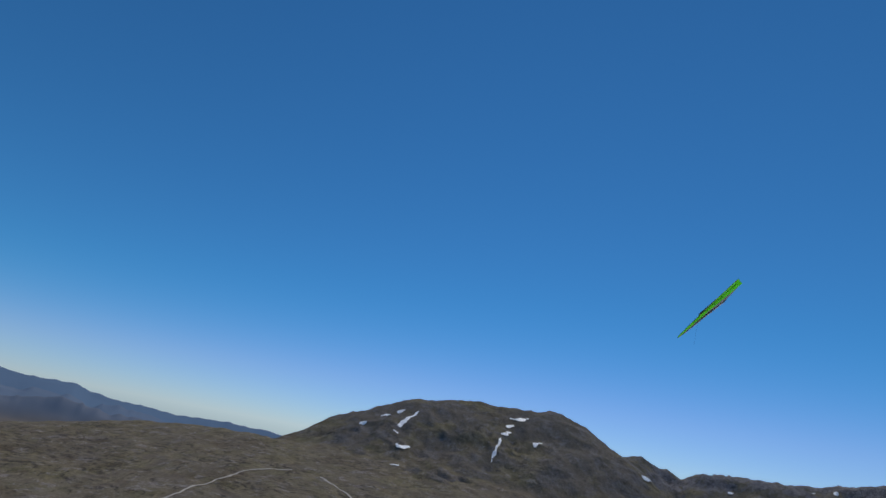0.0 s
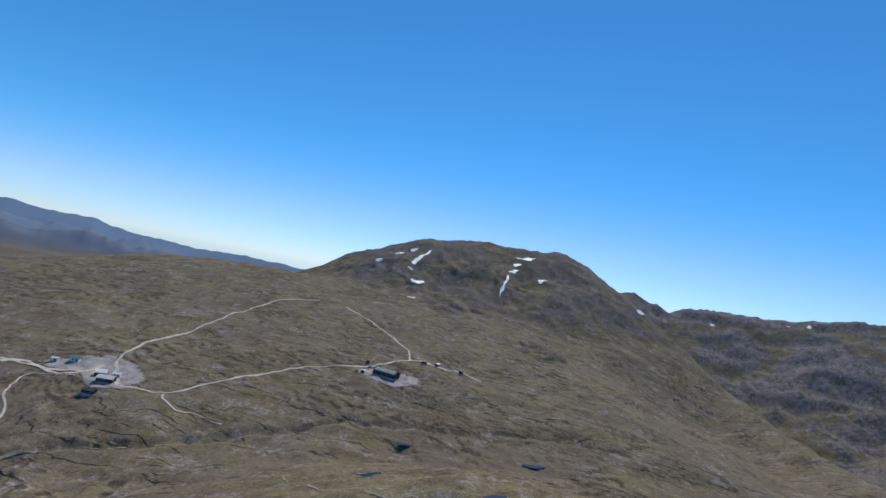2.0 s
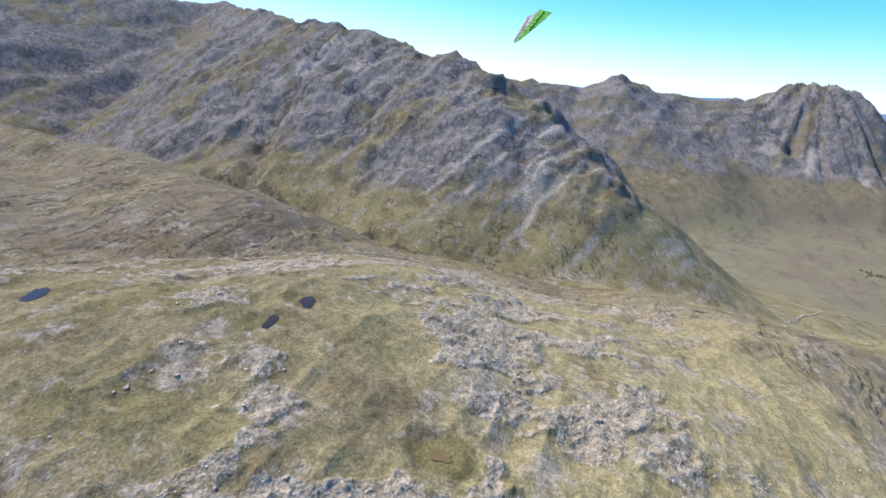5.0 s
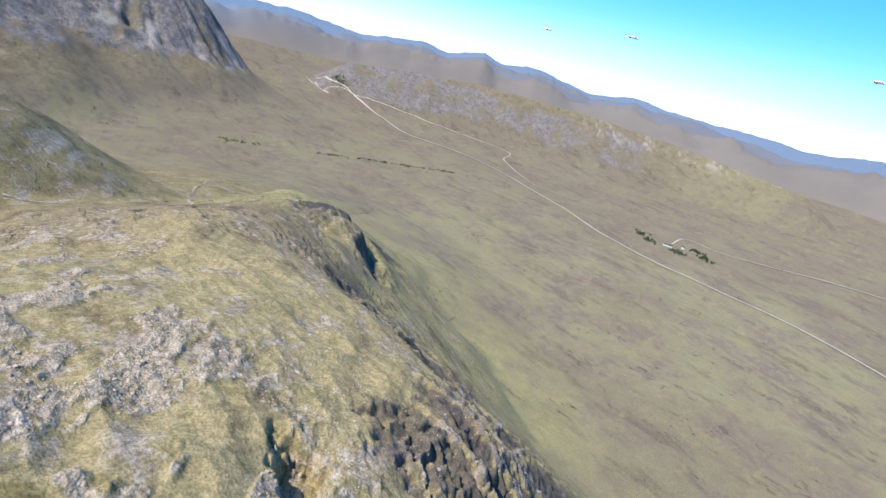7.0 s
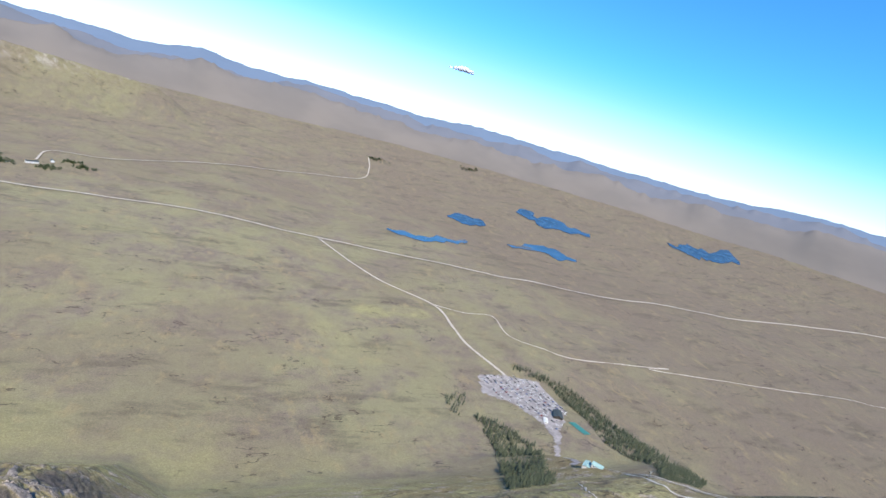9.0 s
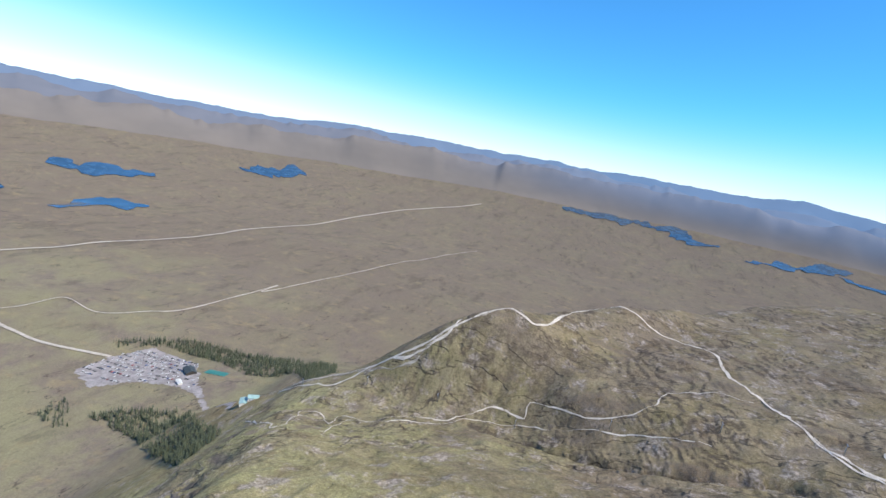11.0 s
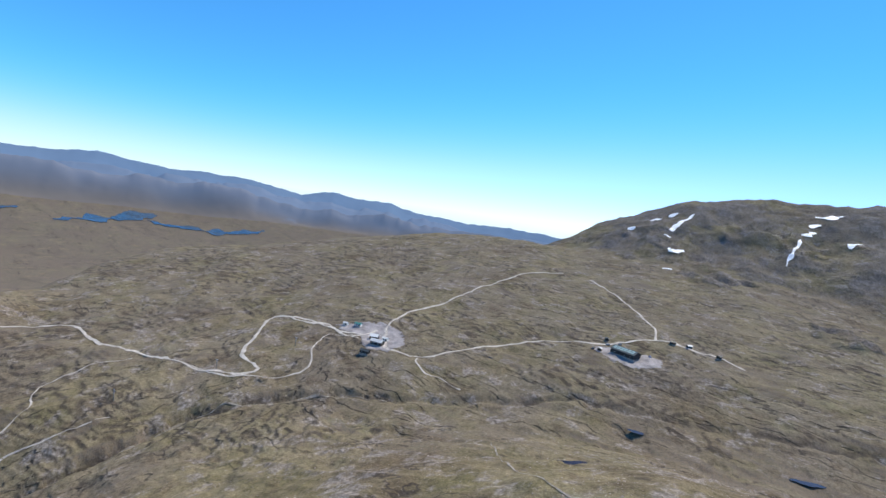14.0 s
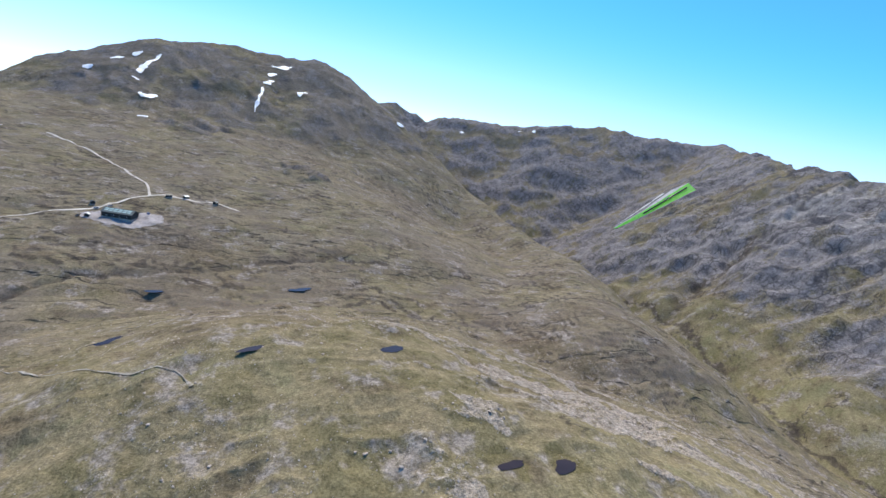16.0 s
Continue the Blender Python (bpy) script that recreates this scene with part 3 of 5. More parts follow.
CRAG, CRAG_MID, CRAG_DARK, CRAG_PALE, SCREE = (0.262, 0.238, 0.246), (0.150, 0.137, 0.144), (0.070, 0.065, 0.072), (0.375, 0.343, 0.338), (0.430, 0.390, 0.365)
moor_mat = moorland()


def speckled(name, a, b, size, rough=0.9, bump=0.4, metal=0.0):
    """A surface of two near tones in two sizes of patches."""
    g = Graph(name, rough, metal)
    c = g.mix(g.step(g.noise(size, 5, 0.65), 0.32, 0.68), a, b)
    g.colour(g.mix(1.0, c, g.mix(g.step(g.noise(size * 0.13, 3), 0.3, 0.7), (0.8, 0.8, 0.8), (1.15, 1.15, 1.15)), "MULTIPLY"))
    g.bump(g.noise(size * 0.13, 4), bump, size * 0.02)
    return g.mat


track_mat = speckled("pale_gravel", (0.40, 0.35, 0.295), (0.60, 0.54, 0.47), 9)
tarmac_mat = speckled("worn_tarmac", (0.35, 0.31, 0.26), (0.47, 0.42, 0.36), 14)
yard_mat = speckled("crushed_stone", (0.20, 0.178, 0.175), (0.34, 0.308, 0.304), 12)
shingle_mat = speckled("river_shingle", (0.16, 0.13, 0.10), (0.42, 0.38, 0.32), 7)
snow_mat = speckled("old_snow", (0.80, 0.82, 0.86), (0.92, 0.93, 0.95), 11, 0.6, 0.3)
stone_mat = speckled("lichened_stone", (0.30, 0.245, 0.205), (0.52, 0.43, 0.36), 0.9, 0.9, 0.6)
bark_mat = speckled("bark", (0.07, 0.05, 0.035), (0.14, 0.10, 0.075), 0.5)
needle_mat = speckled("needles", (0.042, 0.054, 0.030), (0.088, 0.102, 0.056), 2.4, 0.85)
leaf_mat = speckled("leaves", (0.045, 0.065, 0.025), (0.085, 0.11, 0.04), 3.0, 0.8)
timber_mat = speckled("dark_boards", (0.030, 0.026, 0.024), (0.065, 0.055, 0.048), 1.5)
pale_roof_mat = speckled("weathered_metal_roof", (0.52, 0.52, 0.50), (0.66, 0.65, 0.63), 3.0, 0.55)
dark_roof_mat = speckled("dark_sheet_roof", (0.030, 0.038, 0.040), (0.060, 0.070, 0.070), 3.0, 0.6)
green_roof_mat = speckled("green_sheet_roof", (0.030, 0.046, 0.050), (0.052, 0.074, 0.080), 3.0, 0.55)
teal_mat = speckled("teal_paint", (0.03, 0.16, 0.14), (0.06, 0.22, 0.19), 2.0, 0.6)
pale_teal_mat = speckled("pale_teal_sheet", (0.22, 0.36, 0.35), (0.34, 0.48, 0.47), 2.0, 0.6)
render_mat = speckled("white_render", (0.66, 0.65, 0.62), (0.80, 0.79, 0.76), 2.5)
steel_mat = speckled("galvanised_steel", (0.30, 0.31, 0.32), (0.42, 0.43, 0.44), 0.8, 0.45, 0.2, 0.8)
pane_mat = Graph("window_glass", 0.08).colour((0.02, 0.025, 0.03)).mat
rubber_mat = Graph("tyre_rubber", 0.85).colour((0.02, 0.02, 0.02)).mat


def water(name, tone):
    g = Graph(name, 0.13)
    g.colour(g.mix(g.step(g.noise(35, 4), 0.35, 0.65), tone, tuple(c * 1.6 for c in tone)))
    g.bump(g.noise(3.5, 3), 0.12, 0.15)
    return g.mat


loch_mat = water("loch_water", (0.030, 0.062, 0.105))
pool_mat, silt_mat = water("peaty_water", (0.030, 0.020, 0.018)), water("silty_water", (0.105, 0.075, 0.036))
for m in (pool_mat, silt_mat):
    m.node_tree.nodes["Principled BSDF"].inputs["Specular IOR Level"].default_value = 0.2


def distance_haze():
    """Far hills with the haze of miles of air put into colour and glow: brown left low down, pale blue above."""
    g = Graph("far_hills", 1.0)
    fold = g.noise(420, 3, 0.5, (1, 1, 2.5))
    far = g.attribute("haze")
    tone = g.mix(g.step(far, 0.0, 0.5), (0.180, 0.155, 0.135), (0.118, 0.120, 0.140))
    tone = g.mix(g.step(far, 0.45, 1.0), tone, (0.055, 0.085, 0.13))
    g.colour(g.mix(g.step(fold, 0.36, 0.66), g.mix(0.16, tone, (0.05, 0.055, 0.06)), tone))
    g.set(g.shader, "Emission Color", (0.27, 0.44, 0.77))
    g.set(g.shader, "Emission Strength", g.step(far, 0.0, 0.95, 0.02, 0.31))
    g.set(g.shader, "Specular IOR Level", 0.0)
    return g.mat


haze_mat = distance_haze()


def paint(name, colour):
    g = Graph(name, 0.3)
    g.colour(g.mix(g.step(g.noise(1.3, 3), 0.3, 0.7), colour, tuple(c * 0.85 for c in colour)))
    return g.mat


CAR_PAINTS = [paint("car_paint_" + n, c) for n, c in (("white", (0.78, 0.78, 0.78)), ("silver", (0.5, 0.51, 0.53)), ("black", (0.02, 0.02, 0.022)),
                                                      ("blue", (0.04, 0.09, 0.26)), ("red", (0.35, 0.03, 0.03)), ("grey", (0.13, 0.13, 0.14)))]

# ---------------------------------------------------------------- mesh helpers


def mesh_object(name, verts, faces, mat, smooth=True):
    me = bpy.data.meshes.new(name)
    verts, faces = np.asarray(verts, np.float32), np.asarray(faces, np.int32)
    me.vertices.add(len(verts))
    me.vertices.foreach_set("co", verts.ravel())
    me.loops.add(faces.size)
    me.loops.foreach_set("vertex_index", faces.ravel())
    me.polygons.add(len(faces))
    me.polygons.foreach_set("loop_start", np.arange(len(faces), dtype=np.int32) * faces.shape[1])
    me.polygons.foreach_set("use_smooth", np.full(len(faces), smooth))
    me.update(calc_edges=True)
    me.materials.append(mat)
    return new(name, me)


def part(name, bm, mat, parent, label="", smooth=False):
    me = bpy.data.meshes.new(name)
    bmesh.ops.recalc_face_normals(bm, faces=bm.faces[:])
    bm.to_mesh(me)
    bm.free()
    for p in me.polygons:
        p.use_smooth = smooth
    me.materials.append(mat)
    ob = new(name, me)
    ob.parent = parent
    return tagged(ob, label)


def add_box(bm, x0, y0, z0, x1, y1, z1, bevel=0.0):
    """A box between two corners, added to bm."""
    v = [bm.verts.new((x, y, z)) for z in (z0, z1) for x, y in ((x0, y0), (x1, y0), (x1, y1), (x0, y1))]
    fs = [bm.faces.new([v[i] for i in q]) for q in ((3, 2, 1, 0), (4, 5, 6, 7), (0, 1, 5, 4), (1, 2, 6, 5), (2, 3, 7, 6), (3, 0, 4, 7))]
    if bevel:
        edges = list({e for f in fs for e in f.edges})
        bmesh.ops.bevel(bm, geom=edges, offset=bevel, segments=1, affect="EDGES")
    return bm


def boxes(*rows, bevel=0.0):
    bm = bmesh.new()
    for r in rows:
        add_box(bm, *r, bevel=bevel)
    return bm


def attribute(ob, name, values):
    ob.data.attributes.new(name, "FLOAT", "POINT").data.foreach_set("value", np.asarray(values, np.float32).ravel())


# ---------------------------------------------------------------- the ground
SPOKES = 1500
RADII = np.concatenate([np.geomspace(0.5, 40, 24)[:-1], np.geomspace(40, 300, 300)[:-1], np.geomspace(300, 1600, 280)[:-1], np.geomspace(1600, 2350, 50)[:-1], np.geomspace(2350, 3000, 72)[:-1], np.geomspace(3000, 3800, 30)])


def polar_points(radii, spokes):
    a = np.arange(spokes) * (2 * np.pi / spokes)
    rr, aa = np.meshgrid(radii, a, indexing="ij")
    i, j = np.meshgrid(np.arange(len(radii) - 1), np.arange(spokes), indexing="ij")
    k = (j + 1) % spokes
    faces = np.stack([i * spokes + j, (i + 1) * spokes + j, (i + 1) * spokes + k, i * spokes + k], -1).reshape(-1, 4)
    return rr, aa, CENTRE[0] + rr * np.cos(aa), CENTRE[1] + rr * np.sin(aa), faces


rr, aa, gx, gy, gfaces = polar_points(RADII, SPOKES)
GZ, (rocky, hag, steep) = land(gx, gy)
ground = mesh_object("ground", np.stack([gx, gy, GZ], -1).reshape(-1, 3), gfaces, moor_mat)
attribute(ground, "rocky", rocky)
attribute(ground, "crag", np.maximum(ramp(rr, 250, 420), steep))
attribute(ground, "hag", hag)
attribute(ground, "heath", np.maximum(ramp(gy, 560, 760) * ramp(gx, 420, 300), 0.35 * ramp(-gy, 1500, 1800)))
attribute(ground, "west", ramp(-gx + 0.25 * (100 - gy), 190, 330))
attribute(ground, "torn", ramp(rr, 190, 330) * ramp(rr, 1400, 1000) * ramp(GZ, -330, -240) * (1 - rocky) * ramp(gx, 430, 330))
attribute(ground, "ruddy", np.clip(ramp(-gx, 500, 1400) + 0.6 * ramp(rr, 1500, 2600), 0, 1))
attribute(ground, "upland", ramp(GZ - (-470 + 430 * np.clip((rr - 2400) / 2300, 0, 1.1) ** 1.5), 45, 150) * (1 - 0.6 * ramp(rr, 1700, 2300)))
# stony runs, and dark clefts with their shade painted in, down the faces of the rocky mountains
side, fall = 0.42 * gx + 0.91 * gy + 14 * G1.fbm(gx, gy, 160, 3), -0.91 * gx + 0.42 * gy
face = ramp(gx, 450, 600) * ramp(gx, 1700, 1400) * ramp(gy, 1100, 900) * ramp(GZ, -280, -200)
runs = ramp(G2.fbm(side / 12, fall / 130, 1.0, 3), 0.22, 0.75) * ramp(G4.fbm(gx, gy, 170, 3), -0.35, 0.4) * face
turned = np.arctan2(gy + 690, gx - 2900)
on_tower = ramp(np.hypot(gx - 2900, gy + 740), 620, 420)
runs = np.maximum(runs, on_tower * ramp(G3.fbm(turned * 17, rr / 420, 1.0, 3), 0.34, 0.62) * ramp(GZ, -365, -330) * ramp(GZ, -170, -230))
attribute(ground, "scree", runs)
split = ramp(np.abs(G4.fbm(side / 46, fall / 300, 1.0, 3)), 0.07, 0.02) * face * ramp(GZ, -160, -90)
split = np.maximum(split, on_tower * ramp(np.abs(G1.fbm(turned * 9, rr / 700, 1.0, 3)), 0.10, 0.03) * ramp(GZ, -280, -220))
# painted shade in the crag hollows and over the buttress
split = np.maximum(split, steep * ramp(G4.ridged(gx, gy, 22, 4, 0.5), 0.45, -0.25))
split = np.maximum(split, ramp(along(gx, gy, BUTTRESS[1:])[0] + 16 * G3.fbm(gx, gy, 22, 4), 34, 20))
attribute(ground, "cleft_shade", 0.9 * split)
gully = [np.exp(-(along(gx + 5 * G1.fbm(gx, gy, 22, 3), gy + 5 * G2.fbm(gx, gy, 22, 3), line)[0] / width) ** 2) for line, width in ((BURN, 6), (CLEFT, 12))]
gully.append(np.exp(-(along(gx + 4 * G1.fbm(gx, gy, 20, 3), gy + 4 * G2.fbm(gx, gy, 20, 3), STREAM)[0] / 6.5) ** 2) * ramp(G4.fbm(gx, gy, 45, 3), -0.7, 0.1))
attribute(ground, "gully", np.max(gully, axis=0))
# where the near hill's grass turns golden
attribute(ground, "gold_grass", ramp(rr, 430, 200) * ramp(gy - 0.35 * gx, 150, -10) * ramp(GZ, -190, -130))
foot = along(gx + 40 * G1.fbm(gx, gy, 140, 3), gy + 40 * G3.fbm(gx, gy, 140, 3), [(-260, -190, 0), (-40, -250, 0), (200, -330, 0), (420, -420, 0), (600, -460, 0)])[0]
attribute(ground, "lush", ramp(foot, 300, 90) * ramp(GZ, -128, -160) + 0.55 * ramp(G2.fbm(gx, gy, 300, 4), 0.0, 0.7) * ramp(rr, 1700, 1000) * ramp(GZ, -400, -440)
          + 0.5 * ramp(gx, 430, 520) * ramp(gx, 1050, 850) * ramp(GZ, -110, -190) * ramp(GZ, -430, -390) * (1 - rocky)
          + sum(ramp(np.hypot((gx - x) / 70, (gy - y) / 50), 1, 0.5) for x, y in BRIGHT))
attribute(ground, "wet", sum(ramp(np.hypot(gx - x, gy - y) + 4 * G3.fbm(gx, gy, 6, 3), 10, 4) for x, y in PONDS[:2] + PONDS[4:5]))
tagged(ground, "rough olive and brown moorland with rocky hillsides", "ground", kind="structure")


def ground_z(x, y):
    """Height of the built ground sheet under x, y."""
    x, y = np.asarray(x, float), np.asarray(y, float)
    r, a = np.hypot(x - CENTRE[0], y - CENTRE[1]), np.arctan2(y - CENTRE[1], x - CENTRE[0]) % (2 * np.pi)
    i = np.clip(np.searchsorted(RADII, r) - 1, 0, len(RADII) - 2)
    s = np.clip((r - RADII[i]) / (RADII[i + 1] - RADII[i]), 0, 1)
    f = a / (2 * np.pi) * SPOKES
    j = np.floor(f).astype(int)
    u, j, k = f - j, j % SPOKES, (j + 1) % SPOKES
    return (GZ[i, j] * (1 - u) + GZ[i, k] * u) * (1 - s) + (GZ[i + 1, j] * (1 - u) + GZ[i + 1, k] * u) * s


# far hills all round, beyond the moor: three ranges, one behind the other
SKYLINE = [(-180, -0.25), (-176, 0.40), (-170, -0.55), (-164, -0.2), (-158, -0.3), (-154, 0.1), (-150, -0.6), (-144, 0.4), (-140, 0.0), (-138, 0.6), (-134, -0.3), (-131, 0.0), (-125, -0.8),
           (-117, -0.3), (-110, -0.8), (-90, -1.0), (0, -1.2), (24, -1.25), (28, -1.15), (34, -1.2), (38, -1.0), (42, -0.85), (43.6, -0.6), (45, -0.05), (49, -0.2), (51.5, 0.15), (55, -0.55), (59, 0.1),
           (64.5, 0.4), (68, 0.15), (74, 0.7), (78, 0.3), (82, 0.35), (92, 0.3), (105, 0.35), (120, 0.3), (130, -0.3), (142, -0.2), (155, 0.0), (161, -0.35), (172, 0.05), (180, -0.25)]
hr, ha, hx, hy, hfaces = polar_points(np.linspace(3740, 4860, 113), 1500)
yaw = np.degrees(np.arctan2(-(hx - CENTRE[0]), hy - CENTRE[1]))
outline = np.interp(yaw, *zip(*SKYLINE))
RANGES = ((4060, 0.95, 5), (4380, 0.42, 17), (4740, 0.0, 29))
near_foot = land(hx, hy)[0] - 5 - 190 * ramp(hr, 3950, 4650)
hz, veil = near_foot, np.zeros_like(hr)
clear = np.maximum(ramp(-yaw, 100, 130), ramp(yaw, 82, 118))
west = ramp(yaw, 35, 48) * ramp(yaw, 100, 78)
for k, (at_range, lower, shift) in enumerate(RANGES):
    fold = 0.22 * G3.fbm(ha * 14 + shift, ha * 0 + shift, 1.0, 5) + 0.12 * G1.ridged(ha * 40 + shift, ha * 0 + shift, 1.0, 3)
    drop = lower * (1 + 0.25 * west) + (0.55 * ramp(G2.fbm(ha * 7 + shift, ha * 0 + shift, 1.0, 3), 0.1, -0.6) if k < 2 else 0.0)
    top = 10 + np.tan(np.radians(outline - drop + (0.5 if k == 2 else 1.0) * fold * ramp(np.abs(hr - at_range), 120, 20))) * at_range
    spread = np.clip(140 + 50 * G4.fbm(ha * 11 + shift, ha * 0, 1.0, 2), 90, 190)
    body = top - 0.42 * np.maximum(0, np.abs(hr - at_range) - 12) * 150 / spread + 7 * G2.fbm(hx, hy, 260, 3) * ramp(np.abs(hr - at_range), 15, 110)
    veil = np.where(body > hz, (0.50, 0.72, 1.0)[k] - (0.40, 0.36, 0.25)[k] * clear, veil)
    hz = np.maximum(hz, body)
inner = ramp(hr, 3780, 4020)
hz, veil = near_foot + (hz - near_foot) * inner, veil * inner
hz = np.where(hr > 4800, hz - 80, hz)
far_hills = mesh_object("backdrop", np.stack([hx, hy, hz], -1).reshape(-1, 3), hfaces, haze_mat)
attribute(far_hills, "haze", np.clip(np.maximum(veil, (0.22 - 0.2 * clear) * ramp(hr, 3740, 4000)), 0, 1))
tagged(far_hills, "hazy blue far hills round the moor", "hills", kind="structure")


# ---------------------------------------------------------------- roads, water and snow lying on the ground
def smooth_line(points, step):
    """A curve through the points, in steps of about that many metres."""
    p = [Vector(q) for q in points]
    p = [2 * p[0] - p[1], *p, 2 * p[-1] - p[-2]]
    out = []
    for a, b, c, d in zip(p, p[1:], p[2:], p[3:]):
        n = max(2, int((c - b).length / step))
        for i in range(n):
            t = i / n
            out.append(0.5 * (2 * b + (c - a) * t + (2 * a - 5 * b + 4 * c - d) * t * t + (3 * b - a - 3 * c + d) * t ** 3))
    out.append(p[-2])
    return np.array([tuple(q) for q in out])


def ribbon(name, points, width, mat, label, category, step=6.0, ragged=0.15, taper=False, lift=0.35, across=4, jitter=0.0):
    """A strip that lies on the ground along a curve, with uneven edges."""
    c = smooth_line(points, step)
    d = np.gradient(c, axis=0)
    side = np.stack([-d[:, 1], d[:, 0]], -1) / (np.hypot(d[:, 0], d[:, 1])[:, None] + 1e-9)
    s = np.arange(len(c))
    half = 0.5 * width * (1 + ragged * G3.fbm(s * 0.31 + width, s * 0 + points[0][0] * 0.01, 1.0, 3))
    if taper:
        half = half * np.sin(np.pi * (s + 0.7) / (len(c) + 0.4)) ** 0.5
    wobble = ragged * width * 0.35 * G2.fbm(s * 0.23, s * 0 + points[0][1] * 0.013, 1.0, 3) + jitter * G4.fbm(s * step / 26, s * 0 + points[0][0] * 0.017, 1.0, 4, 0.6)
    rows = []
    for k in np.linspace(-1, 1, across + 1):
        q = c + side * (wobble + k * half)[:, None]
        far = np.hypot(q[:, 0] - CENTRE[0], q[:, 1] - CENTRE[1])
        rows.append(np.column_stack([q, ground_z(q[:, 0], q[:, 1]) + lift * (1 + far / 900) - (0.25 * lift if abs(k) == 1 else 0)]))
    verts, n = np.concatenate(rows), len(c)
    i, j = np.meshgrid(np.arange(across), np.arange(n - 1), indexing="ij")
    faces = np.stack([i * n + j, (i + 1) * n + j, (i + 1) * n + j + 1, i * n + j + 1], -1).reshape(-1, 4)
    ob = mesh_object(name, verts, faces, mat)
    return tagged(ob, label, category, kind="structure")


GREY_TRACK = "pale gravel track worn across the moor"
ribbon("road", ZIG_LOW, 3.1, track_mat, "pale gravel track zigzagging up the hillside", "track", step=4, ragged=0.6, across=6, jitter=2.2)
ribbon("road", [(x + 7, y - 3) for x, y in ZIG_LOW[1:9]], 2.2, shingle_mat, "stony worn strip beside the track", "track", step=4, ragged=0.9, jitter=4.0)
ribbon("road", ZIG_TWIN, 2.6, track_mat, GREY_TRACK, "track", step=4, ragged=0.8, jitter=3.0)
ribbon("road", PATH_GORGE, 1.15, track_mat, "narrow stony path beside the gorge", "path", step=4, ragged=0.8, jitter=3.0)
ribbon("road", PATH_BANK, 0.9, track_mat, "narrow stony path beside the gorge", "path", step=4, ragged=0.9, jitter=3.0)
ribbon("road", ROAD_SHED, 2.9, track_mat, "pale gravel track between the ski buildings", "track", ragged=0.4, jitter=1.2)
ribbon("road", ROAD_UP, 2.7, track_mat, GREY_TRACK, "track", ragged=0.4, jitter=1.5)
ribbon("road", ROAD_LOOP, 2.3, track_mat, GREY_TRACK, "track", ragged=0.4)
ribbon("road", PATH_SOUTH, 1.3, track_mat, GREY_TRACK, "path", ragged=0.8, jitter=2.0)
ribbon("road", PATH_LANE, 1.4, track_mat, GREY_TRACK, "path", ragged=0.8, jitter=2.0)
ribbon("riverbed", [(x, y) for x, y, _ in STREAM[2:9]], 1.2, shingle_mat, "pale stony bed of the hill stream", "stream", step=4, ragged=0.95, lift=0.5, jitter=2.0)
ribbon("road", PATH_HEATH, 0.7, shingle_mat, "faint stony path over the heath", "path", step=4, ragged=0.9)
ribbon("road", MAIN_ROAD, 9.5, tarmac_mat, "pale two-lane road across the moor", "road", step=14, ragged=0.04, lift=0.8)
ribbon("road", SKI_ROAD, 7.0, tarmac_mat, "narrow pale road to the car park", "road", ragged=0.08, lift=0.6)
ribbon("road", OLD_ROAD, 6.5, tarmac_mat, "narrow pale road past the hotel", "road", step=12, ragged=0.2, lift=0.8)
ribbon("road", MOOR_TRACK, 3.2, track_mat, "thin pale track over the moor", "track", step=10, ragged=0.5, lift=0.6)
ribbon("road", GLEN_PATH, 3.6, track_mat, "thin pale track over the moor", "track", step=12, ragged=0.6, lift=0.8)
ribbon("riverbed", RIVER, 2.4, shingle_mat, "stony streambed winding down the glen", "stream", ragged=0.9, lift=0.6, jitter=7.0)
for line, wide in ((LOCH_A, 105), (LOCH_B, 95), (LOCH_C, 150), (LOCH_D, 115), (LOCH_E, 170), (LOCH_F, 150), (LOCH_G, 130), (LOCH_H, 100)):
    ribbon("water", line, wide, loch_mat, "bright blue lochan on the moor", "lake", step=20, ragged=0.85, taper=True, lift=0.7, across=6)
for line, wide in ((SNOW_A, 12), (SNOW_B, 8), (SNOW_C, 11), (SNOW_D, 7)):
    ribbon("snow", line, wide, snow_mat, "old white snow in a gully", "snow", step=4, ragged=0.8, taper=True, lift=0.7)
for k, (x, y) in enumerate(SNOW_DOTS + SNOW_BACK):
    w = 6 + 5 * ((k * 7) % 5) / 4
    ribbon("snow", [(x - w, y - w * 0.3), (x, y), (x + w, y + w * 0.5)], w, snow_mat, "old white snow in a gully", "snow", step=3, ragged=0.9, taper=True, lift=0.7)


def pool(x, y, long, wide, turn, mat=pool_mat, label="small dark peaty pool on the hill"):
    c, s = math.cos(turn), math.sin(turn)
    a = np.linspace(0, 2 * np.pi, 40, endpoint=False)
    k = 1 + 0.28 * G1.fbm(np.cos(a) * 1.3 + x, np.sin(a) * 1.3 + y, 1.0, 3)
    px, py = long * k * np.cos(a), wide * k * np.sin(a)
    qx, qy = x + px * c - py * s, y + px * s + py * c
    z = float(np.percentile(ground_z(qx, qy), 72)) + 0.2
    verts = [(x, y, z), *zip(qx, qy, np.full(40, z))]
    faces = [(0, i + 1, (i + 1) % 40 + 1) for i in range(40)]
    return tagged(mesh_object("water", verts, faces, mat), label, "pool", kind="structure")


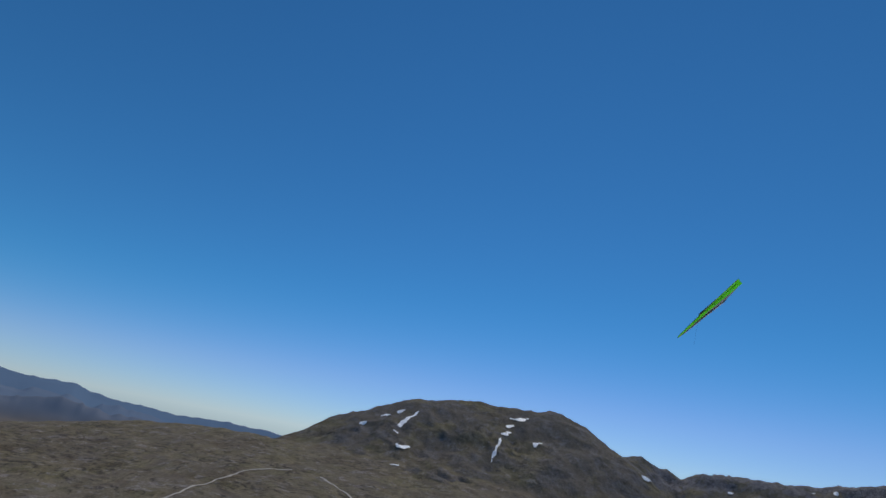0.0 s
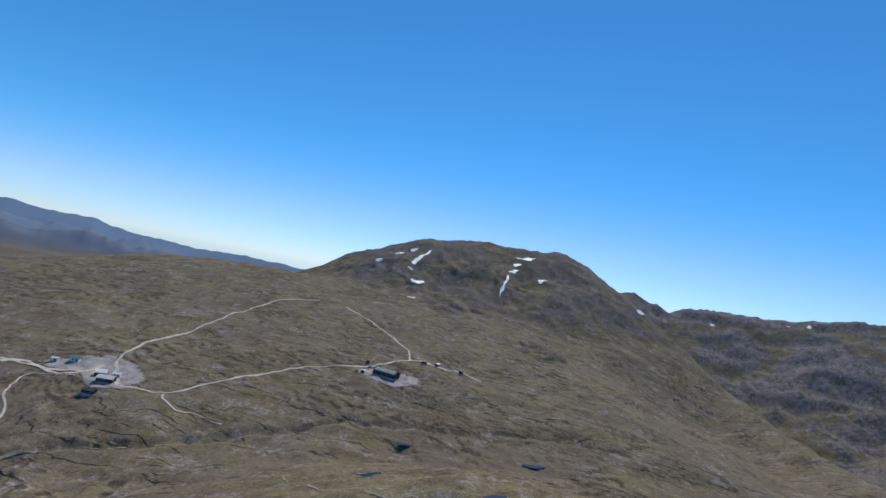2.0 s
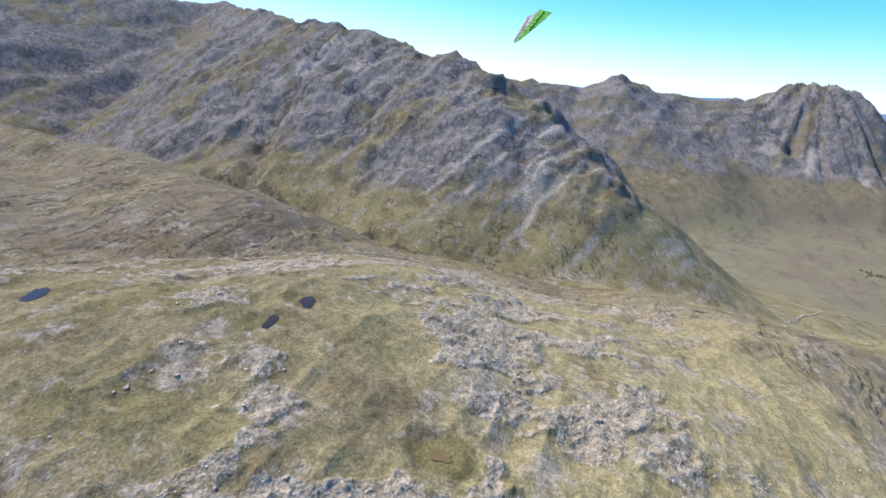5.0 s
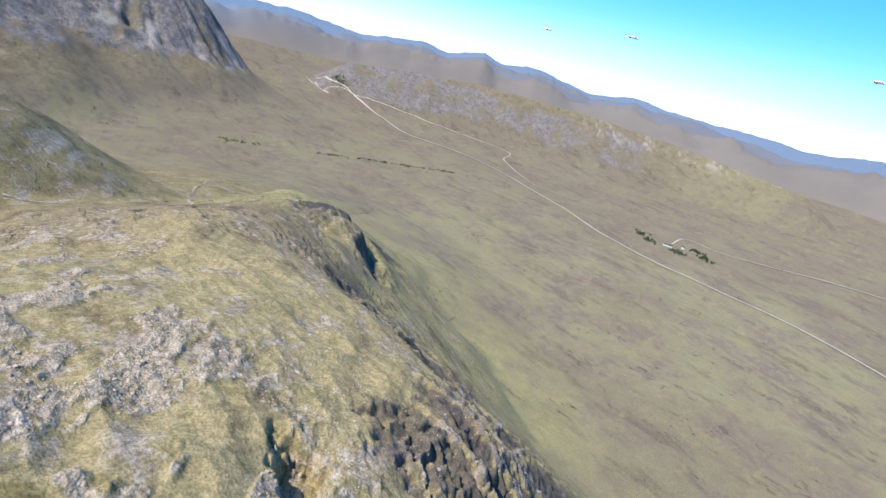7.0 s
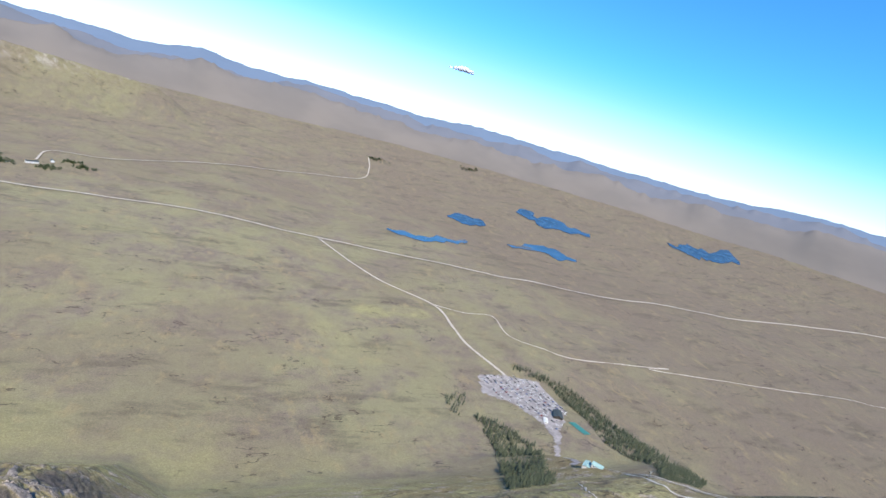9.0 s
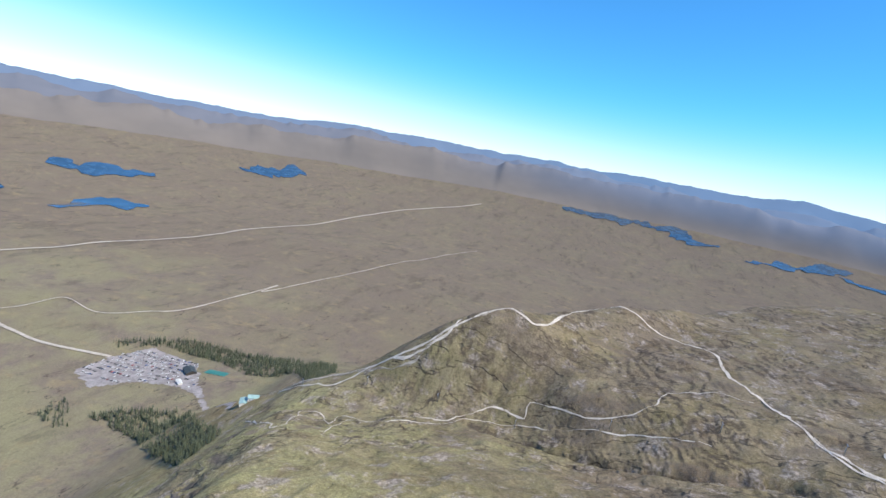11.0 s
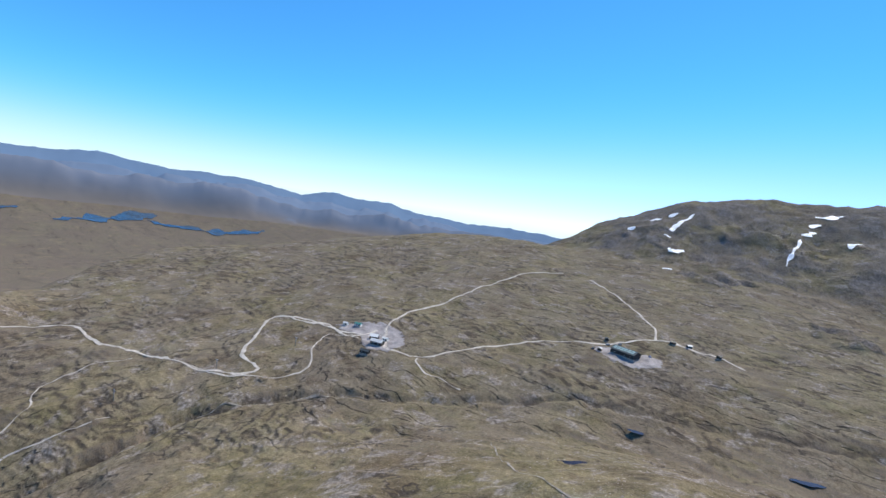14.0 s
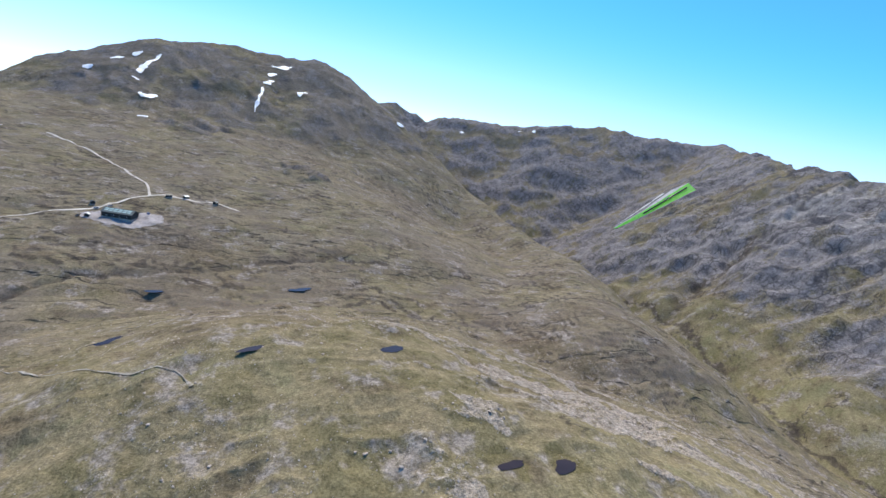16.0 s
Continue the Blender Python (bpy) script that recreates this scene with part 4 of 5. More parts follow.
for (x, y), (long, wide, turn) in zip(PONDS, ((4.2, 2.2, 0.4), (3.6, 1.4, 0.3), (9, 3.6, 0.4), (7, 2.6, 0.2), (3.2, 1.9, 1.9), (4, 1.0, 0.2), (5, 2.5, 0.5))):
    silty = abs(long - 3.2) < 0.01
    pool(x, y, long, wide, turn, silt_mat if silty else pool_mat, "shallow brown silty pool on the hill" if silty else "small dark peaty pool on the hill")
pool(-80, 243, 8, 1.8, 0.9)
pool(-17, 181, 6, 1.5, 0.6)


def yard(points, label, mat, cell=1.6):
    """An area of gravel that lies on the ground inside a ring of points."""
    p = np.array(points, float)
    lo, hi = p.min(0), p.max(0)
    xs, ys = np.arange(lo[0], hi[0], cell), np.arange(lo[1], hi[1], cell)
    mx, my = np.meshgrid(xs, ys, indexing="ij")
    inside = inside_ring(mx + 3 * G1.fbm(mx, my, 9, 3), my + 3 * G2.fbm(mx, my, 9, 3), p)
    idx = -np.ones(mx.shape, int)
    cells = [(i, j) for i in range(len(xs) - 1) for j in range(len(ys) - 1) if inside[i, j]]
    verts, faces = [], []
    for i, j in cells:
        face = []
        for a, b in ((i, j), (i + 1, j), (i + 1, j + 1), (i, j + 1)):
            if idx[a, b] < 0:
                idx[a, b] = len(verts)
                verts.append((xs[a], ys[b], 0))
            face.append(idx[a, b])
        faces.append(face)
    v = np.array(verts, float)
    v[:, 2] = ground_z(v[:, 0], v[:, 1]) + 0.45
    return tagged(mesh_object("pavement", v, faces, mat), label, "yard", kind="structure")


def inside_ring(x, y, p):
    hit = np.zeros(np.shape(x), bool)
    for (ax, ay), (bx, by) in zip(p, np.roll(p, -1, 0)):
        cross = ((ay > y) != (by > y)) & (x < (bx - ax) * (y - ay) / (by - ay + 1e-9) + ax)
        hit ^= cross
    return hit


yard(GRAVEL, "crowded grey gravel car park", yard_mat, 4.0)
cx, cy = CAFE_SITES[0]
yard([(cx - 78, cy + 8), (cx - 40, cy + 44), (cx - 8, cy + 42), (cx + 24, cy + 14), (cx + 22, cy - 8), (cx - 6, cy - 14), (cx - 30, cy + 2)], "grey crushed stone round the cafe", yard_mat)
sx, sy = SHED_SITES[0]
yard([(sx - 36, sy - 6), (sx - 12, sy + 16), (sx + 24, sy + 14), (sx + 38, sy - 4), (sx + 14, sy - 22), (sx - 14, sy - 18)], "pale crushed stone round the shed", yard_mat)

# ---------------------------------------------------------------- buildings
def thing(name, label, category, group=""):
    ob = new(name)
    ob.empty_display_size = 0.5
    return tagged(ob, label, category, group)


def house(name, label, x, y, turn, long, deep, wall, rise, wall_mat, roof_mat, windows=4, doors=1, chimney=False, ridge=0.5):
    """A gabled building on a stone plinth. Its length runs along x before the turn; ridge: where the crest lies across its depth."""
    t = thing(name, label, "building")
    c, s = math.cos(radians(turn)), math.sin(radians(turn))
    corners = [(x + a * c - b * s, y + a * s + b * c) for a in (-long / 2, long / 2) for b in (-deep / 2, deep / 2)]
    zs = ground_z([q[0] for q in corners], [q[1] for q in corners])
    z = float(np.mean(zs)) + 0.4
    t.matrix_world = pose(x, y, z, 0, 0, turn)
    h, w = long / 2, deep / 2
    top = -w + deep * ridge
    part("plinth", boxes((-h - 0.1, -w - 0.1, float(min(zs)) - z - 0.6, h + 0.1, w + 0.1, 0.15)), stone_mat, t)
    bm = bmesh.new()
    prof = [(-w, 0.15), (w, 0.15), (w, wall), (top, wall + rise), (-w, wall)]
    a, b = [bm.verts.new((-h, p, q)) for p, q in prof], [bm.verts.new((h, p, q)) for p, q in prof]
    bm.faces.new(a)
    bm.faces.new(b[::-1])
    for i in range(5):
        bm.faces.new([a[i], a[(i + 1) % 5], b[(i + 1) % 5], b[i]])
    part("wall", bm, wall_mat, t)
    for lo, hi in (((-w - 0.5, wall - 0.5 * rise / max(w + top, 0.5)), (top, wall + rise)), ((w + 0.5, wall - 0.5 * rise / max(w - top, 0.5)), (top, wall + rise))):
        bm = bmesh.new()
        v = [bm.verts.new((e, p, q + dz)) for dz in (0.06, 0.28) for e, (p, q) in ((-h - 0.5, lo), (h + 0.5, lo), (h + 0.5, hi), (-h - 0.5, hi))]
        for q in ((0, 1, 2, 3), (7, 6, 5, 4), (0, 4, 5, 1), (1, 5, 6, 2), (2, 6, 7, 3), (3, 7, 4, 0)):
            bm.faces.new([v[i] for i in q])
        roof = part("roof", bm, roof_mat, t)
    for side in (-1, 1):
        for i in range(windows):
            e = -h + long * (i + 0.8) / (windows + 0.6)
            y0, y1 = sorted((side * (w - 0.08), side * (w + 0.06)))
            win = part("window", boxes((e - 0.7, y0, 1.0, e + 0.7, y1, 2.3), bevel=0.03), render_mat, t)
            y0, y1 = sorted((side * (w + 0.02), side * (w + 0.09)))
            part("pane", boxes((e - 0.58, y0, 1.12, e + 0.58, y1, 2.18)), pane_mat, win)
    for i in range(doors):
        e = h - 1.6 - 3.2 * i
        part("door", boxes((e - 0.5, -w - 0.09, 0.15, e + 0.5, -w + 0.02, 2.2), bevel=0.03), timber_mat, t)
    if chimney:
        for e in (-h + 1.0, h - 1.0):
            part("chimney", boxes((e - 0.5, top - 0.4, wall + rise - 0.8, e + 0.5, top + 0.4, wall + rise + 1.3), bevel=0.05), stone_mat, t)
    return t


P = CAFE_SITES
house("cafe", "dark timber ski cafe with a pale grey roof", P[0][0], P[0][1], 17, 12.5, 7.0, 3.4, 1.9, timber_mat, pale_roof_mat, 5, 2)
house("cafe_annex", "dark timber annex with a white roof beside the cafe", P[0][0] - 13, P[0][1] + 8, 30, 8.5, 7, 3.6, 2.0, timber_mat, render_mat, 3)
house("kiosk", "small white-roofed ticket hut behind the cafe", P[0][0] - 2, P[0][1] + 13, 20, 6, 4, 2.5, 0.9, render_mat, pale_roof_mat, 2)
house("store_hut", "low dark hut on a pale stone pad", P[2][0], P[2][1], 12, 9, 5, 2.6, 1.4, timber_mat, dark_roof_mat, 2)
house("lift_hut", "small teal-roofed chairlift hut on the gravel", P[3][0], P[3][1], 25, 7, 5, 2.8, 1.2, render_mat, teal_mat, 2)
house("lift_hut", "small white chairlift hut on the gravel", P[4][0] - 6, P[4][1] - 2, 20, 5, 4, 2.5, 0.9, render_mat, pale_roof_mat, 1)
P = SHED_SITES
shed = house("ski_shed", "long dark machine shed with pale panels on its teal roof", P[0][0], P[0][1], -14, 26, 12, 4.2, 3.0, timber_mat, green_roof_mat, 4, 2)
for row in range(2):
    for i in range(6):
        a, f = -11.6 + 3.9 * i, 0.22 + 0.36 * row
        bm = bmesh.new()
        v = [bm.verts.new((e, -6 + 6 * g + 0.02, 4.2 + 3 * g + up)) for up in (0.26, 0.36) for e, g in ((a, f), (a + 3.2, f), (a + 3.2, f + 0.27), (a, f + 0.27))]
        for q in ((0, 1, 2, 3), (7, 6, 5, 4), (0, 4, 5, 1), (1, 5, 6, 2), (2, 6, 7, 3), (3, 7, 4, 0)):
            bm.faces.new([v[n] for n in q])
        part("roof_light", bm, pale_teal_mat, shed, "pale teal roof panel")
for k in range(1, 6):
    house("hut", "small dark equipment hut beside the track", P[k][0], P[k][1], 23 * k, 5.5 - 0.4 * k, 3.4, 2.3, 0.8, timber_mat, dark_roof_mat if k % 2 else pale_roof_mat, 1)
P = BASE_SITES
house("ticket_office", "dark-roofed ski base building by the car park", P[0][0], P[0][1], 60, 24, 17, 4.5, 3.6, timber_mat, dark_roof_mat, 6, 2)
house("base_shop", "white-roofed low building by the car park", P[5][0], P[5][1], 60, 15, 7, 3.0, 1.2, render_mat, pale_roof_mat, 4)
house("lift_station", "pale teal chairlift station at the hill foot", P[3][0] - 1, P[3][1], 35, 13, 9, 3.6, 1.4, render_mat, pale_teal_mat, 3)
house("lift_station", "pale teal chairlift station at the hill foot", P[4][0] - 4, P[4][1] - 4, 125, 12, 8, 3.6, 1.4, render_mat, pale_teal_mat, 3)
a, b = Vector(P[1]), Vector(P[2])
m, d = (a + b) / 2, (b - a).normalized()
tagged(ribbon("pitch", [tuple(a), tuple(m), tuple(b)], 15, teal_mat, "flat green artificial practice slope", "ski slope", step=4, ragged=0.0, lift=0.5), kind="structure")
P = HOTEL
house("hotel", "long white hotel with a dark roof among trees", P[5][0], P[5][1], 30, 34, 11, 6.0, 3.8, render_mat, dark_roof_mat, 9, 2, True)
house("hotel_wing", "white hotel wing with a dark roof", P[6][0], P[6][1], 110, 22, 10, 5.0, 3.4, render_mat, dark_roof_mat, 6, 1, True)
house("cottage", "white cottage beside the moor road", P[1][0] - 12, P[1][1] + 6, 40, 13, 7, 3.0, 2.4, render_mat, dark_roof_mat, 3, 1, True)


def lift_tower(x, y, turn, tall=9.0):
    t = thing("lift_tower", "grey steel chairlift tower with a cross arm", "lift tower", "chairlift towers")
    z = float(ground_z(x, y))
    t.matrix_world = pose(x, y, z - 0.3, 0, 0, turn)
    bm = bmesh.new()
    bmesh.ops.create_cone(bm, segments=10, radius1=0.38, radius2=0.24, depth=tall, cap_ends=True, matrix=Matrix.Translation((0, 0, tall / 2)))
    part("pole", bm, steel_mat, t, smooth=True)
    part("cross_arm", boxes((-2.4, -0.16, tall - 0.35, 2.4, 0.16, tall), bevel=0.04), steel_mat, t)
    for e in (-2.2, 2.2):
        part("wheel_train", boxes((e - 0.12, -1.1, tall - 0.75, e + 0.12, 1.1, tall - 0.4), bevel=0.05), rubber_mat, t)
    return t


a, b = Vector(BASE_SITES[3]), Vector(CAFE_SITES[3])
for i in range(1, 9):
    q = a.lerp(b, i / 9)
    lift_tower(q.x, q.y, math.degrees(math.atan2(b.y - a.y, b.x - a.x)) - 90)


# ---------------------------------------------------------------- parked cars
def car(label, mat, long=4.4, tall=1.5):
    t = thing("car", label, "car", "cars in the car park")
    bm = bmesh.new()
    prof = [(-long / 2, 0.35), (-long / 2, 0.85), (-long * 0.30, 0.98), (long * 0.44, 0.95), (long / 2, 0.75), (long / 2, 0.35)]
    a, b = [bm.verts.new((p, -0.88, q)) for p, q in prof], [bm.verts.new((p, 0.88, q)) for p, q in prof]
    bm.faces.new(a)
    bm.faces.new(b[::-1])
    for i in range(6):
        bm.faces.new([a[i], a[(i + 1) % 6], b[(i + 1) % 6], b[i]])
    part("body", bm, mat, t)
    bm = bmesh.new()
    v = [bm.verts.new(q) for q in ((-long * 0.30, -0.8, 0.97), (long * 0.42, -0.8, 0.95), (long * 0.42, 0.8, 0.95), (-long * 0.30, 0.8, 0.97),
                                   (-long * 0.12, -0.66, tall - 0.06), (long * 0.36, -0.66, tall - 0.06), (long * 0.36, 0.66, tall - 0.06), (-long * 0.12, 0.66, tall - 0.06))]
    for q in ((0, 1, 5, 4), (1, 2, 6, 5), (2, 3, 7, 6), (3, 0, 4, 7), (4, 5, 6, 7)):
        bm.faces.new([v[i] for i in q])
    part("glazing", bm, pane_mat, t)
    part("roof", boxes((-long * 0.12, -0.66, tall - 0.06, long * 0.36, 0.66, tall), bevel=0.03), mat, t)
    for e in (-long * 0.31, long * 0.31):
        for s in (-0.82, 0.82):
            bm = bmesh.new()
            bmesh.ops.create_cone(bm, segments=12, radius1=0.33, radius2=0.33, depth=0.2, cap_ends=True,
                                  matrix=Matrix.Translation((e, s, 0.33)) @ Matrix.Rotation(radians(90), 4, "X"))
            part("wheel", bm, rubber_mat, t)
    return t


COLOURS = ("white", "silver", "black", "dark blue", "red", "grey")
makers = [car(f"{c} {'van' if big else 'hatchback car'} parked on gravel", m, 5.4 if big else 4.4, 2.2 if big else 1.5)
          for big in (0, 1) for c, m in zip(COLOURS, CAR_PAINTS) if not big or c in ("white", "grey")]
ring, rng = np.array(GRAVEL, float), random.Random(5)
start, along_park = Vector(GRAVEL[1]), (Vector(GRAVEL[4]) - Vector(GRAVEL[1])).normalized()
over = Vector((-along_park.y, along_park.x))
used = set()
for row in range(-5, 6):
    for k in range(46):
        q = start + along_park * (6 + k * 4.6) + over * (row * 11.5 + rng.uniform(-0.6, 0.6))
        if rng.random() > 0.62 or not inside_ring(np.array([q.x]), np.array([q.y]), ring)[0]:
            continue
        if min((q - Vector(b)).length for b in (BASE_SITES[0], BASE_SITES[5])) < 16:
            continue
        n = rng.choices(range(len(makers)), (6, 4, 3, 2, 1, 3, 2, 1))[0]
        m = pose(q.x, q.y, float(ground_z(q.x, q.y)) + 0.46, 0, 0, math.degrees(math.atan2(over.y, over.x)) + rng.choice((0, 180)) + rng.uniform(-4, 4))
        if n in used:
            copy_thing(makers[n], m)
        else:
            used.add(n)
            makers[n].matrix_world = m
for n, (dx, dy) in enumerate(((-24, 18), (-14, 22), (-30, -8), (20, 12))):
    m = pose(sx + dx, sy + dy, float(ground_z(sx + dx, sy + dy)) + 0.46, 0, 0, 40 * n)
    tagged(copy_thing(makers[n], m), group="vehicles by the shed")


# ---------------------------------------------------------------- trees
def conifer(seed, tall):
    """A spruce: a tapered trunk and a ragged crown of drooping boughs."""
    rnd = random.Random(seed)
    t = thing("conifer", "dark green spruce in a planted wood", "tree", "planted spruces")
    bm = bmesh.new()
    bmesh.ops.create_cone(bm, segments=7, radius1=tall * 0.022, radius2=0.03, depth=tall * 0.96, cap_ends=True, matrix=Matrix.Translation((0, 0, tall * 0.48)))
    part("trunk", bm, bark_mat, t, smooth=True)
    bm = bmesh.new()
    for i in range(92):
        f = rnd.random() ** 0.8
        z, reach = tall * (0.10 + 0.88 * f), tall * (0.20 * (1 - f) + 0.015) * rnd.uniform(0.6, 1.25)
        a, w = rnd.uniform(0, 6.28), tall * (0.030 + 0.045 * (1 - f)) * rnd.uniform(0.7, 1.3)
        o, s = Vector((math.cos(a), math.sin(a), 0)), Vector((-math.sin(a), math.cos(a), 0))
        root, tip = Vector((0, 0, z)), o * reach + Vector((0, 0, z - reach * rnd.uniform(0.25, 0.7)))
        mid = root.lerp(tip, 0.6)
        v = [bm.verts.new(q) for q in (root, mid + s * w + Vector((0, 0, -w * 0.5)), tip, mid - s * w + Vector((0, 0, -w * 0.5)), mid + Vector((0, 0, w * 0.55)))]
        for q in ((0, 1, 4), (1, 2, 4), (2, 3, 4), (3, 0, 4)):
            bm.faces.new([v[k] for k in q])
    part("crown", bm, needle_mat, t)
    return t


def scatter(ring_points, gap, rnd):
    p = np.array(ring_points, float)
    lo, hi = p.min(0), p.max(0)
    out = []
    for i in range(int((hi[0] - lo[0]) / gap) + 1):
        for j in range(int((hi[1] - lo[1]) / gap) + 1):
            x, y = lo[0] + (i + rnd.uniform(-0.4, 0.4)) * gap, lo[1] + (j + rnd.uniform(-0.4, 0.4)) * gap
            if inside_ring(np.array([x]), np.array([y]), p)[0]:
                out.append((x, y))
    return out


rng = random.Random(11)
spruces = [conifer(40 + k, 10.5) for k in range(5)]
spots = scatter(WOOD_A, 4.5, rng) + scatter(WOOD_B, 4.4, rng) + [q for q in scatter(WOOD_C, 6.0, rng) if rng.random() < 0.7]
spots = [q for q in spots if rng.random() < 0.86 * float(ramp(G2.fbm(np.array([q[0]]), np.array([q[1]]), 22, 3), -0.75, -0.25)[0])]
rng.shuffle(spots)
placed = 0
rest = []
for x, y in spots:
    size = rng.uniform(0.7, 1.2)
    z = float(ground_z(x, y)) - 0.15
    m = pose(x, y, z, rng.uniform(-3, 3), rng.uniform(-3, 3), rng.uniform(0, 360))
    if placed < 5:
        spruces[placed].matrix_world = m
    elif placed < 300:
        tree = copy_thing(spruces[placed % 5], m)
        tree.scale = (size, size, size)
    else:
        rest.append((x, y, z, size))
    placed += 1


def clump_points(rnd, count, tall, wide):
    """Small leaf clumps heaped into an uneven crown: places and sizes."""
    out = []
    for _ in range(count):
        a, f = rnd.uniform(0, 6.28), rnd.random()
        r = wide * math.sqrt(rnd.random()) * math.sin(math.pi * (0.15 + 0.8 * f))
        out.append((r * math.cos(a), r * math.sin(a), tall * (0.18 + 0.8 * f), wide * rnd.uniform(0.16, 0.34)))
    return out


def joined_trees(name, label, places, mat, pointed):
    """Trees past counting, joined: each a trunk and a crown of many small clumps."""
    rnd = random.Random(len(places))
    verts, faces = [], []

    def tri(a, b, c):
        n = len(verts)
        verts.extend((a, b, c))
        faces.append((n, n + 1, n + 2))
    for x, y, z, size in places:
        tall = 10.5 * size
        for k in range(3):
            a = k * 2.1
            tri((x + 0.25 * math.cos(a), y + 0.25 * math.sin(a), z), (x + 0.25 * math.cos(a + 2.1), y + 0.25 * math.sin(a + 2.1), z), (x, y, z + tall * 0.9))
        for k in range(46):
            if pointed:
                f = rnd.random() ** 0.8
                reach, h, a, w = tall * (0.20 * (1 - f) + 0.015) * rnd.uniform(0.6, 1.25), tall * (0.1 + 0.88 * f), rnd.uniform(0, 6.28), tall * 0.055
                tri((x, y, z + h), (x + reach * math.cos(a) - w * math.sin(a), y + reach * math.sin(a) + w * math.cos(a), z + h - reach * 0.5),
                    (x + reach * math.cos(a) + w * math.sin(a), y + reach * math.sin(a) - w * math.cos(a), z + h - reach * 0.5))
            else:
                (px, py, pz, s), = clump_points(rnd, 1, tall * 0.8, tall * 0.42)
                u = Vector((rnd.gauss(0, 1), rnd.gauss(0, 1), rnd.gauss(0, 1))).normalized() * s
                w = u.orthogonal().normalized() * s
                o = Vector((x + px, y + py, z + pz))
                tri(o + u, o + w - u * 0.5, o - w - u * 0.5)
    return tagged(mesh_object(name, np.array([tuple(v) for v in verts]), faces, mat, False), label, "trees", kind="stuff")


joined_trees("planted_wood", "dense dark green spruce wood", rest, needle_mat, True)


def belt(line, count, spread, size, seed):
    rnd, c = random.Random(seed), smooth_line(line, 10)
    out = []
    for _ in range(count):
        x, y = c[rnd.randrange(len(c))]
        x, y = x + rnd.gauss(0, spread), y + rnd.gauss(0, spread)
        out.append((x, y, float(ground_z(x, y)) - 0.2, size * rnd.uniform(0.6, 1.3)))
    return out


joined_trees("river_trees", "low dark trees along the river", belt(TREELINE[2:6], 110, 7, 0.75, 3) + belt(TREELINE[:2], 30, 12, 0.8, 4) + belt(TREELINE[5:], 14, 6, 0.6, 9), leaf_mat, False)
groves = []
for k in (0, 1, 2, 3, 4):
    x, y = HOTEL[k]
    groves += belt([(x - 8, y), (x, y + 6), (x + 8, y)], 26, 12, 1.1, 20 + k)
joined_trees("hotel_trees", "dark sheltering trees round the white hotel", groves, leaf_mat, False)
far = []
for k, (x, y) in enumerate(FAR_WOODS):
    far += belt([(x - 45, y - 8), (x, y), (x + 45, y + 8)], 70, 16, 1.1, 50 + k)
joined_trees("far_wood", "distant dark plantation on the moor", far, leaf_mat, False)


# ---------------------------------------------------------------- loose stones on the near hill
def stones(count, seed, least, more, bias, fine):
    """Broken rock lying about on the near hill, past counting."""
    rnd = np.random.RandomState(seed)
    bm = bmesh.new()
    if fine:
        bmesh.ops.create_cone(bm, segments=4, radius1=1.0, radius2=0.55, depth=1.2, cap_ends=False)
        bmesh.ops.contextual_create(bm, geom=[e for e in bm.edges if all(v.co.z > 0 for v in e.verts)])
        bmesh.ops.triangulate(bm, faces=bm.faces[:])
    else:
        bmesh.ops.create_icosphere(bm, subdivisions=1, radius=1.0)
    base = np.array([v.co[:] for v in bm.verts])
    tris = np.array([[v.index for v in f.verts] for f in bm.faces])
    bm.free()
    r, a = np.sqrt(rnd.uniform(20 ** 2, 330 ** 2, count * 6)), rnd.uniform(0, 2 * np.pi, count * 6)
    x, y = CENTRE[0] + 60 + r * np.cos(a), CENTRE[1] + r * np.sin(a)
    z, (rocky, _, _) = land(x, y)
    keep = np.nonzero((rnd.rand(len(x)) < bias + rocky) & (z > -175))[0][:count]
    x, y, z = x[keep], y[keep], ground_z(x[keep], y[keep])
    n = len(keep)
    size = least + more * rnd.rand(n) ** 6
    shape = base[None] * rnd.uniform(0.62, 1.3, (n, len(base), 1)) * size[:, None, None] * np.array([1.2, 1.0, 0.7])
    turn = rnd.uniform(0, 2 * np.pi, n)[:, None]
    c, s = np.cos(turn), np.sin(turn)
    verts = np.stack([x[:, None] + shape[..., 0] * c - shape[..., 1] * s, y[:, None] + shape[..., 0] * s + shape[..., 1] * c, z[:, None] + shape[..., 2] + size[:, None] * 0.15], -1)
    faces = (tris[None] + (np.arange(n) * len(base))[:, None, None]).reshape(-1, 3)
    return tagged(mesh_object("loose_stones", verts.reshape(-1, 3), faces, stone_mat, False), "pale broken stones scattered on the grassy hill", "stones", kind="stuff")


stones(14000, 2, 0.12, 0.5, 0.03, False)
stones(70000, 3, 0.10, 0.25, 0.06, True)


# ---------------------------------------------------------------- small clouds low in the sky
def cloud_stuff():
    """Bright droplets: light goes through as well as back."""
    g = Graph("cloud", 1.0).colour((0.95, 0.95, 0.96))
    thin, both = g.nodes.new("ShaderNodeBsdfTranslucent"), g.nodes.new("ShaderNodeMixShader")
    g.set(thin, "Color", (0.97, 0.97, 0.98))
    g.links.new(g.shader.outputs[0], both.inputs[1])
    g.links.new(thin.outputs[0], both.inputs[2])
    g.links.new(both.outputs[0], g.nodes["Material Output"].inputs["Surface"])
    return g.mat


cloud_mat = cloud_stuff()


